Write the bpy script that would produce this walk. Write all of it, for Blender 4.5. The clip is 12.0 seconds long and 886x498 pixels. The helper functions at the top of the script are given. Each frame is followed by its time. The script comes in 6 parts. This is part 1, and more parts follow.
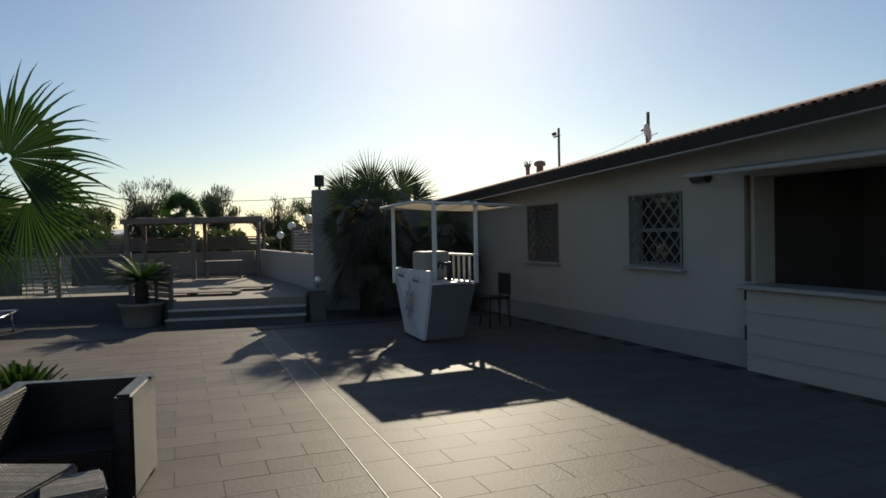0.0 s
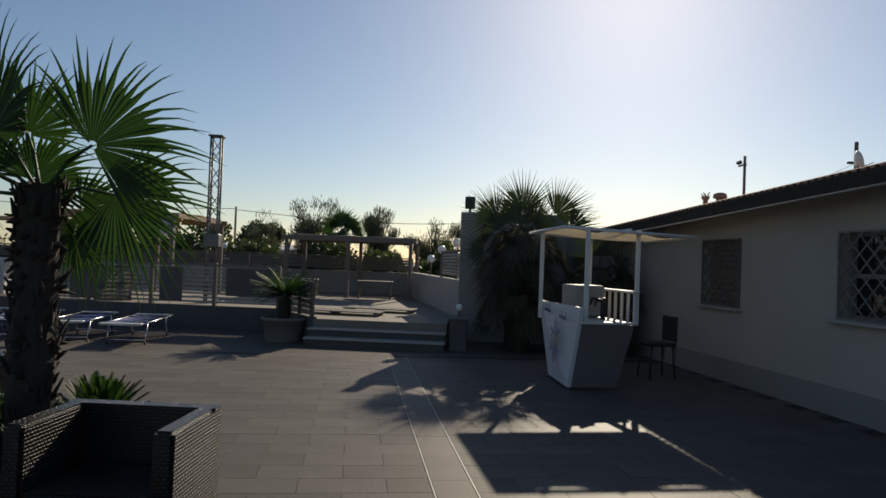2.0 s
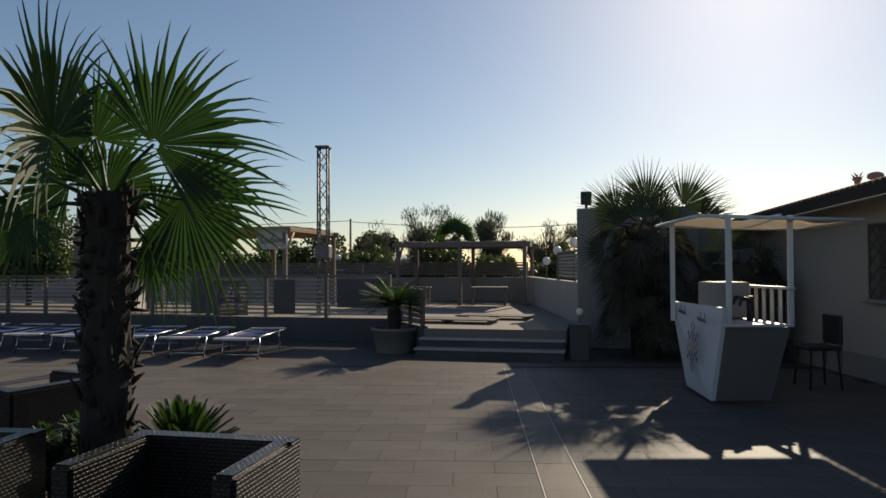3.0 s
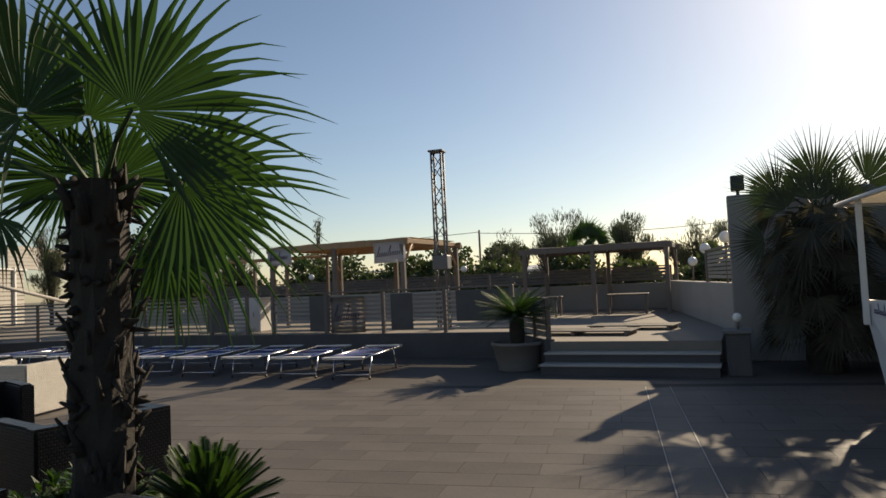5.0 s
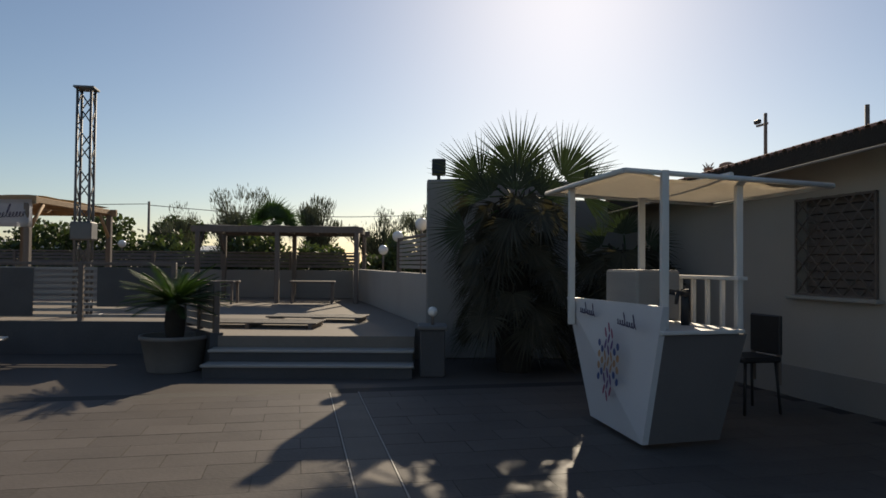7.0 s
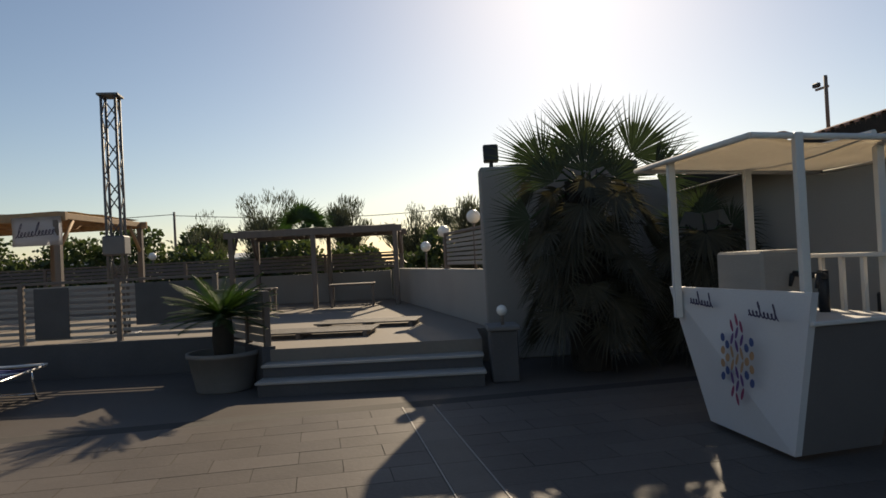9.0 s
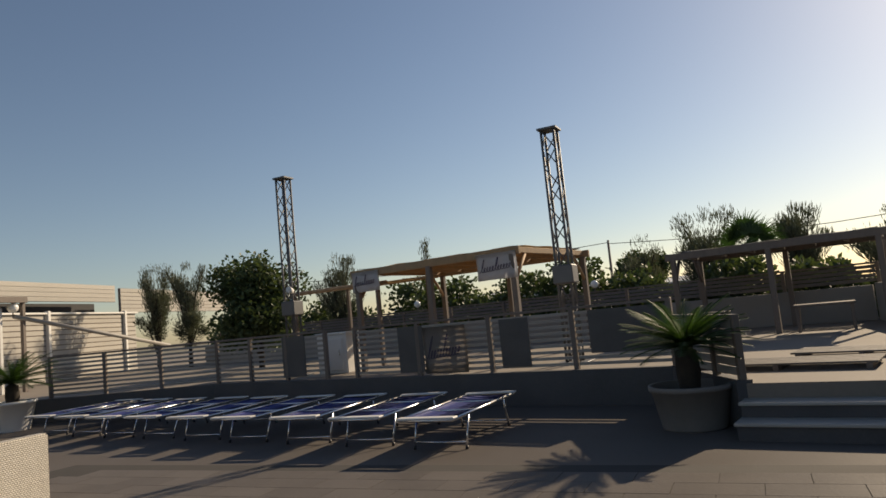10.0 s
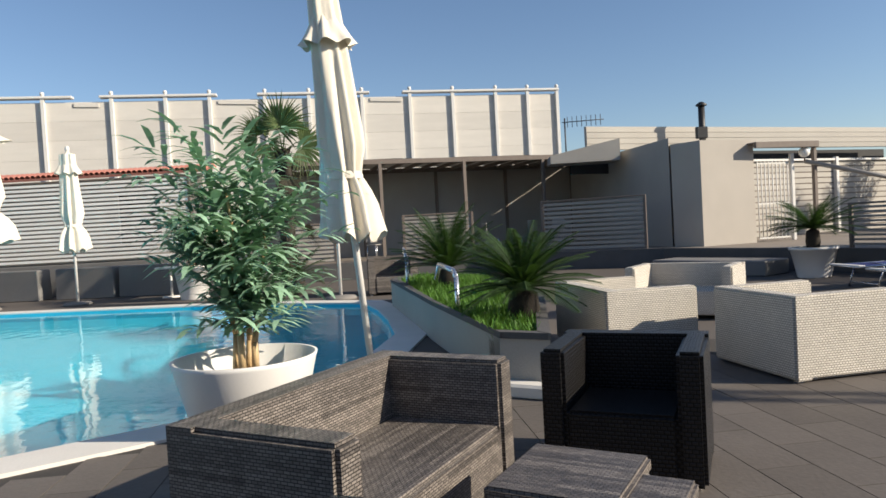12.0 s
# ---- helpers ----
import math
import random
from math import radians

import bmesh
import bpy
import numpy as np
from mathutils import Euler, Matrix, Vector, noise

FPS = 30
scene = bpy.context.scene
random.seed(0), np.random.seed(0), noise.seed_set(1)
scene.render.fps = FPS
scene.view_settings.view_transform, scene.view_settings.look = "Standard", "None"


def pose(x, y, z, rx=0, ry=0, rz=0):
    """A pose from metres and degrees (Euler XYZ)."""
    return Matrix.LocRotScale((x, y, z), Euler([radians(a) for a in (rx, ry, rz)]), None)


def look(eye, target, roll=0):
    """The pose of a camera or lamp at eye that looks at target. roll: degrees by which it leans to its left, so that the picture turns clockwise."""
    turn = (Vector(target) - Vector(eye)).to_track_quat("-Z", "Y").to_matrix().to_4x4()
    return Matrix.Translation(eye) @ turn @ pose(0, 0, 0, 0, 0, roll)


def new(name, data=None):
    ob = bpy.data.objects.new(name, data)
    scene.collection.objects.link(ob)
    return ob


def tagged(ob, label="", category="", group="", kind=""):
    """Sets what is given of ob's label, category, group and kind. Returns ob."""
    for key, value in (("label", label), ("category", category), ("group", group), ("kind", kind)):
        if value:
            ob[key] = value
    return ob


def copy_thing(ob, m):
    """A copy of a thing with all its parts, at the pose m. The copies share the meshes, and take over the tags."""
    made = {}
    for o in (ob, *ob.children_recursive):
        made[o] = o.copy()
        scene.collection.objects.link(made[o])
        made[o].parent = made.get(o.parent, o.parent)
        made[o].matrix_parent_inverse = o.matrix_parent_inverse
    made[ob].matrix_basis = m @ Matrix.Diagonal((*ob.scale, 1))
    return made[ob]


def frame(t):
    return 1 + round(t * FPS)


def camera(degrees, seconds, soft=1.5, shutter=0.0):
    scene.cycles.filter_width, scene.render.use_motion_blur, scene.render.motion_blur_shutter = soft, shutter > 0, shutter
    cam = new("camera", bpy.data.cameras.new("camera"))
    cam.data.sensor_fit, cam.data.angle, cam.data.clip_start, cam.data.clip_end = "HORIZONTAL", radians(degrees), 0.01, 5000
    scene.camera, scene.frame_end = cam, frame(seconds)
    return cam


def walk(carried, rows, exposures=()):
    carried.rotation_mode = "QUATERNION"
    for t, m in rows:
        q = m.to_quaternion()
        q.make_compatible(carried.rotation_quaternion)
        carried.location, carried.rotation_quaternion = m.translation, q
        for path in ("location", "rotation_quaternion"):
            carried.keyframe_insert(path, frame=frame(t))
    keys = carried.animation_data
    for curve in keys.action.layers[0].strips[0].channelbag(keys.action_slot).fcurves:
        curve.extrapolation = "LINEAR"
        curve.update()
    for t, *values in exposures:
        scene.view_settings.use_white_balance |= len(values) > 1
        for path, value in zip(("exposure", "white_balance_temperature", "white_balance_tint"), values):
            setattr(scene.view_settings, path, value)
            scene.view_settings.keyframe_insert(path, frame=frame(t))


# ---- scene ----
cam = camera(66.1, 12.0, soft=1.6)
PATH = [
    (0, (0.923, -1.841, 1.6), (1.299, 0.122, 1.552), -1.3),
    (0.3, (0.955, -1.686, 1.606), (1.126, 0.306, 1.563), -2.4),
    (0.5, (0.971, -1.585, 1.608), (1.07, 0.413, 1.582), -3.0),
    (0.8, (0.986, -1.434, 1.601), (1.042, 0.565, 1.616), -2.9),
    (1, (1.005, -1.33, 1.595), (1.02, 0.67, 1.601), -3.1),
    (1.3, (1.07, -1.162, 1.592), (1.023, 0.837, 1.601), -2.0),
    (1.5, (1.135, -1.047, 1.585), (1.017, 0.949, 1.649), -0.4),
    (1.8, (1.239, -0.872, 1.559), (1.122, 1.124, 1.608), 0.6),
    (2, (1.27, -0.747, 1.546), (1.17, 1.25, 1.585), 2.2),
    (2.3, (1.272, -0.537, 1.544), (1.213, 1.462, 1.592), 2.6),
    (2.5, (1.272, -0.384, 1.542), (1.193, 1.614, 1.586), 0.7),
    (2.8, (1.261, -0.143, 1.522), (0.935, 1.83, 1.581), -2.1),
    (3, (1.245, 0.019, 1.506), (0.81, 1.971, 1.557), -0.2),
    (3.2, (1.228, 0.175, 1.498), (0.677, 2.097, 1.555), 1.4),
    (3.5, (1.206, 0.391, 1.495), (0.562, 2.284, 1.543), -2.3),
    (5.3, (1.171, 1.495, 1.384), (0.35, 3.316, 1.489), -2.4),
    (5.5, (1.134, 1.668, 1.374), (0.469, 3.552, 1.47), -0.3),
    (5.7, (1.089, 1.856, 1.369), (0.587, 3.789, 1.469), 1.3),
    (6, (1.045, 2.133, 1.367), (0.793, 4.116, 1.449), -0.8),
    (6.2, (1.034, 2.296, 1.364), (0.885, 4.289, 1.431), 1.0),
    (6.5, (1.001, 2.527, 1.357), (0.946, 4.525, 1.405), 2.9),
    (6.8, (0.908, 2.777, 1.349), (1.003, 4.774, 1.392), 2.2),
    (7, (0.841, 2.95, 1.338), (0.908, 4.948, 1.384), 0.5),
    (7.2, (0.792, 3.12, 1.32), (0.817, 5.12, 1.349), -0.5),
    (7.5, (0.713, 3.341, 1.297), (0.96, 5.325, 1.312), 1.6),
    (7.7, (0.635, 3.447, 1.294), (1.063, 5.401, 1.302), 2.8),
    (9.3, (0.224, 3.814, 1.378), (-0.073, 5.791, 1.434), -6.3),
    (9.5, (0.112, 4.02, 1.375), (-0.473, 5.93, 1.471), -7.4),
    (10, (-0.168, 4.349, 1.363), (-1.29, 5.993, 1.56), -5.6),
    (10.2, (-0.291, 4.363, 1.353), (-1.544, 5.909, 1.556), -5.1),
    (10.5, (-0.499, 4.375, 1.344), (-1.907, 5.783, 1.523), -3.1),
    (10.8, (-0.733, 4.446, 1.354), (-2.406, 5.537, 1.469), -3.5),
    (11, (-0.893, 4.487, 1.36), (-2.694, 5.353, 1.432), -3.7),
    (11.2, (-1.055, 4.499, 1.35), (-2.95, 5.137, 1.414), -3.9),
    (11.5, (-1.335, 4.532, 1.317), (-3.307, 4.858, 1.374), -2.2),
    (11.8, (-1.566, 4.518, 1.296), (-3.566, 4.532, 1.268), -2.9),
    (12, (-1.698, 4.5, 1.288), (-3.692, 4.368, 1.225), -3.2),
]
walk(cam, [(t, look(eye, target, roll)) for t, eye, target, roll in PATH],
     exposures=[(0.0, 0.1, 6250, 7), (1.5, -0.1, 6150, 10), (2.5, -0.05, 6250, 11), (3.5, 0.1, 6450, 11), (5.3, 0.36, 6750, 12), (6.0, 0.08, 6600, 12), (6.8, 0.04, 6450, 12), (7.5, 0.12, 6550, 12), (9.5, 0.2, 6900, 13), (10.5, 0.16, 6950, 14), (11.2, 0.45, 6400, 14), (12.0, 0.62, 5950, 12)])

# ---- world, sun, exposure ----
SUN_AZ, SUN_EL = radians(12.4), radians(26.0)     # to the right of +Y, above the horizon
world = bpy.data.worlds.new("sky")
scene.world = world
world.use_nodes = True
wn = world.node_tree
sky = wn.nodes.new("ShaderNodeTexSky")
sky.sky_type, sky.sun_disc = "NISHITA", False
sky.sun_elevation, sky.sun_rotation = SUN_EL, SUN_AZ
sky.air_density, sky.dust_density, sky.ozone_density = 1.0, 0.43, 1.5
wn.links.new(sky.outputs["Color"], wn.nodes["Background"].inputs["Color"])
wn.nodes["Background"].inputs["Strength"].default_value = 0.075
sun = new("sun", bpy.data.lights.new("sun", "SUN"))
sun.data.energy, sun.data.angle, sun.data.color = 5.0, radians(0.6), (1.0, 0.85, 0.62)
sun_dir = Vector((math.sin(SUN_AZ) * math.cos(SUN_EL), math.cos(SUN_AZ) * math.cos(SUN_EL), math.sin(SUN_EL)))
sun.matrix_basis = look(sun_dir * 60, (0, 0, 0))


# ---- materials ----
def material(name, color, rough=0.7, metal=0.0, vary=0.15, scale=3.0, grain=0.0, grain_scale=60.0, bump=0.15,
             stretch=(1, 1, 1), per_object=0.0, per_island=0.0, spec=0.5, trans=0.0, coat=0.0):
    """A surface with stains at one scale, grain at another, and fine relief."""
    m = bpy.data.materials.new(name)
    m.use_nodes = True
    t = m.node_tree
    b = t.nodes["Principled BSDF"]
    b.inputs["Roughness"].default_value, b.inputs["Metallic"].default_value = rough, metal
    b.inputs["Specular IOR Level"].default_value = spec
    co = t.nodes.new("ShaderNodeTexCoord")
    mp = t.nodes.new("ShaderNodeMapping")
    mp.inputs["Scale"].default_value = stretch
    t.links.new(co.outputs["Object"], mp.inputs["Vector"])
    n1, n2 = t.nodes.new("ShaderNodeTexNoise"), t.nodes.new("ShaderNodeTexNoise")
    n1.inputs["Scale"].default_value, n1.inputs["Detail"].default_value = scale, 6
    n2.inputs["Scale"].default_value, n2.inputs["Detail"].default_value = grain_scale, 3
    for n in (n1, n2):
        t.links.new(mp.outputs["Vector"], n.inputs["Vector"])

    def maths(op, a, bb):
        n = t.nodes.new("ShaderNodeMath")
        n.operation = op
        for i, v in enumerate((a, bb)):
            if isinstance(v, (int, float)):
                n.inputs[i].default_value = v
            else:
                t.links.new(v, n.inputs[i])
        return n.outputs[0]
    f = maths("ADD", maths("MULTIPLY", maths("SUBTRACT", n1.outputs["Fac"], 0.5), 2 * vary),
              maths("MULTIPLY", maths("SUBTRACT", n2.outputs["Fac"], 0.5), 2 * grain))
    if per_object:
        o = t.nodes.new("ShaderNodeObjectInfo")
        f = maths("ADD", f, maths("MULTIPLY", maths("SUBTRACT", o.outputs["Random"], 0.5), 2 * per_object))
    if per_island:
        g = t.nodes.new("ShaderNodeNewGeometry")
        f = maths("ADD", f, maths("MULTIPLY", maths("SUBTRACT", g.outputs["Random Per Island"], 0.5), 2 * per_island))
    f = maths("ADD", f, 1.0)
    mix = t.nodes.new("ShaderNodeVectorMath")
    mix.operation = "SCALE"
    mix.inputs[0].default_value = color
    t.links.new(f, mix.inputs["Scale"])
    t.links.new(mix.outputs["Vector"], b.inputs["Base Color"])
    if bump:
        bp = t.nodes.new("ShaderNodeBump")
        bp.inputs["Strength"].default_value, bp.inputs["Distance"].default_value = bump, 0.01
        t.links.new(n2.outputs["Fac"], bp.inputs["Height"])
        t.links.new(bp.outputs["Normal"], b.inputs["Normal"])
    if trans:
        b.inputs["Transmission Weight"].default_value = trans
    if coat:
        b.inputs["Coat Weight"].default_value = coat
    return m


def leafy(name, color, through_color, per=0.35):
    """Leaves: a glossy skin, with light coming through."""
    m = material(name, color, 0.58, spec=0.3, vary=0.2, scale=2.0, grain=0.1, grain_scale=30, bump=0.05, per_island=per)
    t = m.node_tree
    tr, mx = t.nodes.new("ShaderNodeBsdfTranslucent"), t.nodes.new("ShaderNodeMixShader")
    tr.inputs["Color"].default_value = (*through_color, 1)
    mx.inputs["Fac"].default_value = 0.2
    t.links.new(t.nodes["Principled BSDF"].outputs[0], mx.inputs[1])
    t.links.new(tr.outputs[0], mx.inputs[2])
    t.links.new(mx.outputs[0], t.nodes["Material Output"].inputs["Surface"])
    return m


def cloth_material(name, color, through_color, share):
    """Woven cloth that lets part of the light through."""
    m = leafy(name, color, through_color, 0.0)
    m.node_tree.nodes["Principled BSDF"].inputs["Roughness"].default_value = 0.9
    [n for n in m.node_tree.nodes if n.type == "MIX_SHADER"][0].inputs["Fac"].default_value = share
    return m


def wicker(name, color, dark, scale=1.0, rough=0.5, second=0.5, strand=0.034, rows=False, gap=0.0022, spec=0.3):
    """Woven flat strands: a basket weave of two waves with relief."""
    m = bpy.data.materials.new(name)
    m.use_nodes = True
    t = m.node_tree
    b = t.nodes["Principled BSDF"]
    b.inputs["Roughness"].default_value = rough
    b.inputs["Specular IOR Level"].default_value = spec
    co = t.nodes.new("ShaderNodeTexCoord")
    br = t.nodes.new("ShaderNodeTexBrick")
    uv = co.outputs["UV"]
    t.links.new(uv, br.inputs["Vector"])
    br.inputs["Scale"].default_value = 1.0 / scale
    br.inputs["Brick Width"].default_value, br.inputs["Row Height"].default_value = strand, 0.013
    br.inputs["Mortar Size"].default_value, br.inputs["Mortar Smooth"].default_value = gap, 0.65
    br.inputs["Color1"].default_value = (*color, 1)
    br.inputs["Color2"].default_value = (*[c * second for c in color], 1)
    br.inputs["Mortar"].default_value = (*dark, 1)
    br.inputs["Bias"].default_value = -0.2
    nz = t.nodes.new("ShaderNodeTexNoise")
    nz.inputs["Scale"].default_value = 5
    t.links.new(co.outputs["Object"], nz.inputs["Vector"])
    mx = t.nodes.new("ShaderNodeMix")
    mx.data_type, mx.blend_type = "RGBA", "MULTIPLY"
    mx.inputs[0].default_value = 0.22
    woven = br.outputs["Color"]
    if rows:                                               # strands differ from row to row
        b2 = t.nodes.new("ShaderNodeTexBrick")
        t.links.new(uv, b2.inputs["Vector"])
        b2.inputs["Scale"].default_value = 1.0 / scale
        b2.inputs["Brick Width"].default_value, b2.inputs["Row Height"].default_value = 1.1, 0.026
        b2.inputs["Mortar Size"].default_value = 0.0
        b2.inputs["Color1"].default_value, b2.inputs["Color2"].default_value = (1, 1, 1, 1), (0.42, 0.42, 0.44, 1)
        m2 = t.nodes.new("ShaderNodeMix")
        m2.data_type, m2.blend_type = "RGBA", "MULTIPLY"
        m2.inputs[0].default_value = 1.0
        t.links.new(woven, m2.inputs["A"])
        t.links.new(b2.outputs["Color"], m2.inputs["B"])
        woven = m2.outputs["Result"]
    t.links.new(woven, mx.inputs["A"])
    t.links.new(nz.outputs["Fac"], mx.inputs["B"])
    t.links.new(mx.outputs["Result"], b.inputs["Base Color"])
    bp = t.nodes.new("ShaderNodeBump")
    bp.inputs["Strength"].default_value, bp.inputs["Distance"].default_value = 1.0, 0.007
    bp.invert = True
    t.links.new(br.outputs["Fac"], bp.inputs["Height"])
    t.links.new(bp.outputs["Normal"], b.inputs["Normal"])
    return m


M_TILE = material("grey_floor_tile", (0.127, 0.113, 0.102), 0.55, spec=0.06, vary=0.2, scale=1.9, grain=0.14, grain_scale=40, per_object=0.1, per_island=0.1, bump=0.22)
M_JOINT = material("tile_joint", (0.045, 0.04, 0.036), 0.9, vary=0.2, scale=4)
M_FLOOR = material("grey_paving", (0.125, 0.111, 0.1), 0.58, spec=0.06, vary=0.14, scale=0.9, grain=0.08, grain_scale=30)
M_BAND = material("pale_stone_band", (0.168, 0.147, 0.127), 0.55, spec=0.06, vary=0.15, scale=3, grain=0.1, per_object=0.08)
M_GROUND = material("dry_ground", (0.17, 0.15, 0.11), 0.95, vary=0.3, scale=0.3, grain=0.15, grain_scale=4)
M_DECK = material("terrace_paving", (0.21, 0.18, 0.15), 0.85, vary=0.15, scale=1.2, grain=0.1, grain_scale=25)
M_CONCRETE = material("grey_concrete", (0.17, 0.165, 0.16), 0.85, vary=0.22, scale=1.5, grain=0.12, grain_scale=50, bump=0.3)
M_NOSING = material("pale_step_nosing", (0.36, 0.345, 0.32), 0.5, vary=0.12, scale=4)
M_PLASTER = material("cream_plaster", (0.42, 0.385, 0.34), 0.9, vary=0.12, scale=1.2, grain=0.07, grain_scale=80, bump=0.25)
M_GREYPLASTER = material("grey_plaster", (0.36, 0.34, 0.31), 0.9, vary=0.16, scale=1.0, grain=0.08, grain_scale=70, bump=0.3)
# One white board twice: darker here, then lightened to put sun into colour.
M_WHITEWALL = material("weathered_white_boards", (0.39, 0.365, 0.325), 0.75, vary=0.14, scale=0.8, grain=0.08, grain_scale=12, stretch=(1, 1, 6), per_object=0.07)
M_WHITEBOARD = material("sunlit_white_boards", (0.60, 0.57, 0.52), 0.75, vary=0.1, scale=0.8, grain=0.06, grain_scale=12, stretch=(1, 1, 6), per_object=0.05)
# Near-black, so the shade inside the serving hatch sits in the colour.
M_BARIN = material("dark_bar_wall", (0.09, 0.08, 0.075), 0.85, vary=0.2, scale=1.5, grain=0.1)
M_WHITE = material("white_paint", (0.66, 0.645, 0.615), 0.5, vary=0.08, scale=4, grain=0.05)
# White lifted above the other paint to stand in for sun on slats.
M_BARSLAT = material("bright_white_slat", (0.84, 0.82, 0.78), 0.5, vary=0.06, scale=3, grain=0.04, per_object=0.04)
M_SLAT = material("grey_white_slat", (0.30, 0.28, 0.255), 0.6, vary=0.12, scale=3, grain=0.1, grain_scale=30, stretch=(1, 1, 4), per_object=0.08)
M_POST = material("grey_brown_post", (0.16, 0.13, 0.11), 0.7, vary=0.2, scale=4, grain=0.15, grain_scale=40, stretch=(4, 4, 0.5))
M_WOOD = material("tan_timber", (0.34, 0.22, 0.12), 0.7, vary=0.22, scale=3, grain=0.15, grain_scale=40, stretch=(4, 4, 0.6))
M_STEEL = material("truss_aluminium", (0.13, 0.13, 0.135), 0.55, 0.4, vary=0.1, scale=8, grain=0.05)
M_CHROME = material("bare_aluminium", (0.75, 0.75, 0.76), 0.25, 0.9, vary=0.06, scale=8)
# Near-black base colour carrying the shade of gaps and openings.
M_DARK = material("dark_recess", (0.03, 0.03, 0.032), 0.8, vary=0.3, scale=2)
M_BLUE = material("blue_mesh_fabric", (0.025, 0.04, 0.22), 0.75, vary=0.15, scale=5, grain=0.2, grain_scale=120)
M_CANVAS = material("cream_canvas", (0.72, 0.67, 0.57), 0.9, vary=0.08, scale=4, grain=0.08, grain_scale=150, bump=0.3)
M_KIOSKCLOTH = cloth_material("thin_canopy_cloth", (0.62, 0.58, 0.50), (0.60, 0.50, 0.36), 0.35)
M_TAN = material("tan_shade_cloth", (0.50, 0.36, 0.19), 0.9, vary=0.15, scale=3, grain=0.1, grain_scale=60)
M_ROOFTILE = material("clay_roof_tile", (0.33, 0.20, 0.14), 0.85, vary=0.25, scale=3, grain=0.1, per_object=0.12, per_island=0.15)
M_REDTILE = material("red_roof_tile", (0.40, 0.16, 0.12), 0.8, vary=0.2, scale=3, grain=0.1, per_object=0.12, per_island=0.15)
M_BLACKW = wicker("black_wicker", (0.031, 0.029, 0.029), (0.002, 0.002, 0.002), 1.5, 0.33, 0.6, 0.02, gap=0.0036, spec=0.45)
M_GREYW = wicker("grey_brown_wicker", (0.33, 0.29, 0.255), (0.02, 0.018, 0.017), 0.9, 0.4, 0.5, 0.03, True, spec=0.5)
M_WHITEW = wicker("white_wicker", (0.88, 0.83, 0.74), (0.3, 0.25, 0.19), 1.35, 0.5, 0.85, 0.02)
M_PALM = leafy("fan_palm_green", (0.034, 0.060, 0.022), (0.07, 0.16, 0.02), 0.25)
# Yellower palm green, lightened so the colour itself carries the sun.
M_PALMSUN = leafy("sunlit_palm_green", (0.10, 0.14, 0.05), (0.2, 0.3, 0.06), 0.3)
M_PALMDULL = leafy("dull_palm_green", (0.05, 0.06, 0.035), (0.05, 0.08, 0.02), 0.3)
M_CYCAD = leafy("cycad_green", (0.034, 0.066, 0.02), (0.08, 0.17, 0.018))
M_BAMBOO = leafy("grey_green_leaf", (0.27, 0.42, 0.29), (0.28, 0.5, 0.24))
M_TREE = leafy("tree_green", (0.055, 0.08, 0.035), (0.12, 0.17, 0.04))
# Grey-green leaves, lightened further so their colour carries the haze.
M_TAMARISK = leafy("tamarisk_grey_green", (0.085, 0.095, 0.065), (0.15, 0.17, 0.09))
M_GRASS = leafy("lawn_green", (0.07, 0.16, 0.02), (0.2, 0.4, 0.04))
M_TRUNK = material("shaggy_trunk", (0.032, 0.026, 0.02), 0.95, vary=0.35, scale=10, grain=0.2, grain_scale=50, bump=0.6)
M_CANE = material("pale_cane", (0.50, 0.36, 0.19), 0.6, vary=0.2, scale=6, grain=0.12, stretch=(2, 2, 8))
M_POT = material("white_pot", (0.74, 0.72, 0.69), 0.45, vary=0.05, scale=3, grain=0.03, bump=0.02)
M_STONEPOT = material("weathered_pot", (0.2, 0.185, 0.17), 0.85, vary=0.2, scale=4, grain=0.1, bump=0.4)
M_SOIL = material("potting_soil", (0.05, 0.037, 0.026), 0.95, vary=0.3, scale=12, bump=0.6)
M_POOL = material("pool_liner", (0.05, 0.48, 0.66), 0.5, vary=0.06, scale=1.0, grain=0.04, grain_scale=8)
M_COPING = material("white_pool_coping", (0.70, 0.67, 0.62), 0.6, vary=0.1, scale=3, grain=0.06)
M_IRON = material("black_iron", (0.03, 0.03, 0.032), 0.5, 0.3, vary=0.2, scale=6)
M_CABLE = material("cable", (0.03, 0.03, 0.03), 0.7)
M_GREYCLOTH = material("grey_shade_net", (0.26, 0.24, 0.21), 0.9, vary=0.2, scale=3, grain=0.1)
M_GREYBOARD = material("grey_board", (0.14, 0.128, 0.124), 0.75, vary=0.15, scale=2, grain=0.08)
M_PANEL = material("white_printed_panel", (0.62, 0.61, 0.61), 0.5, vary=0.05, scale=3, grain=0.03)
M_NET = material("dark_shade_net", (0.105, 0.098, 0.094), 0.9, vary=0.25, scale=3, grain=0.15, grain_scale=80)
M_PILLAR = material("grey_pillar_render", (0.27, 0.255, 0.24), 0.9, vary=0.18, scale=1.0, grain=0.08, grain_scale=70, bump=0.3)
M_SHEET = material("grey_printed_sheet", (0.3, 0.28, 0.265), 0.85, vary=0.15, scale=4, grain=0.06)
M_BANNER = material("pale_banner_cloth", (0.62, 0.63, 0.68), 0.85, vary=0.12, scale=4, grain=0.06)
M_GRILLE = material("grey_painted_iron", (0.22, 0.21, 0.2), 0.6, vary=0.2, scale=8)
# Darker mottled concrete for risers, ledge face, pier and bed caps.
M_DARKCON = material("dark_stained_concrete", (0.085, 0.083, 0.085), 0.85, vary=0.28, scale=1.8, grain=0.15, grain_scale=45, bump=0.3)
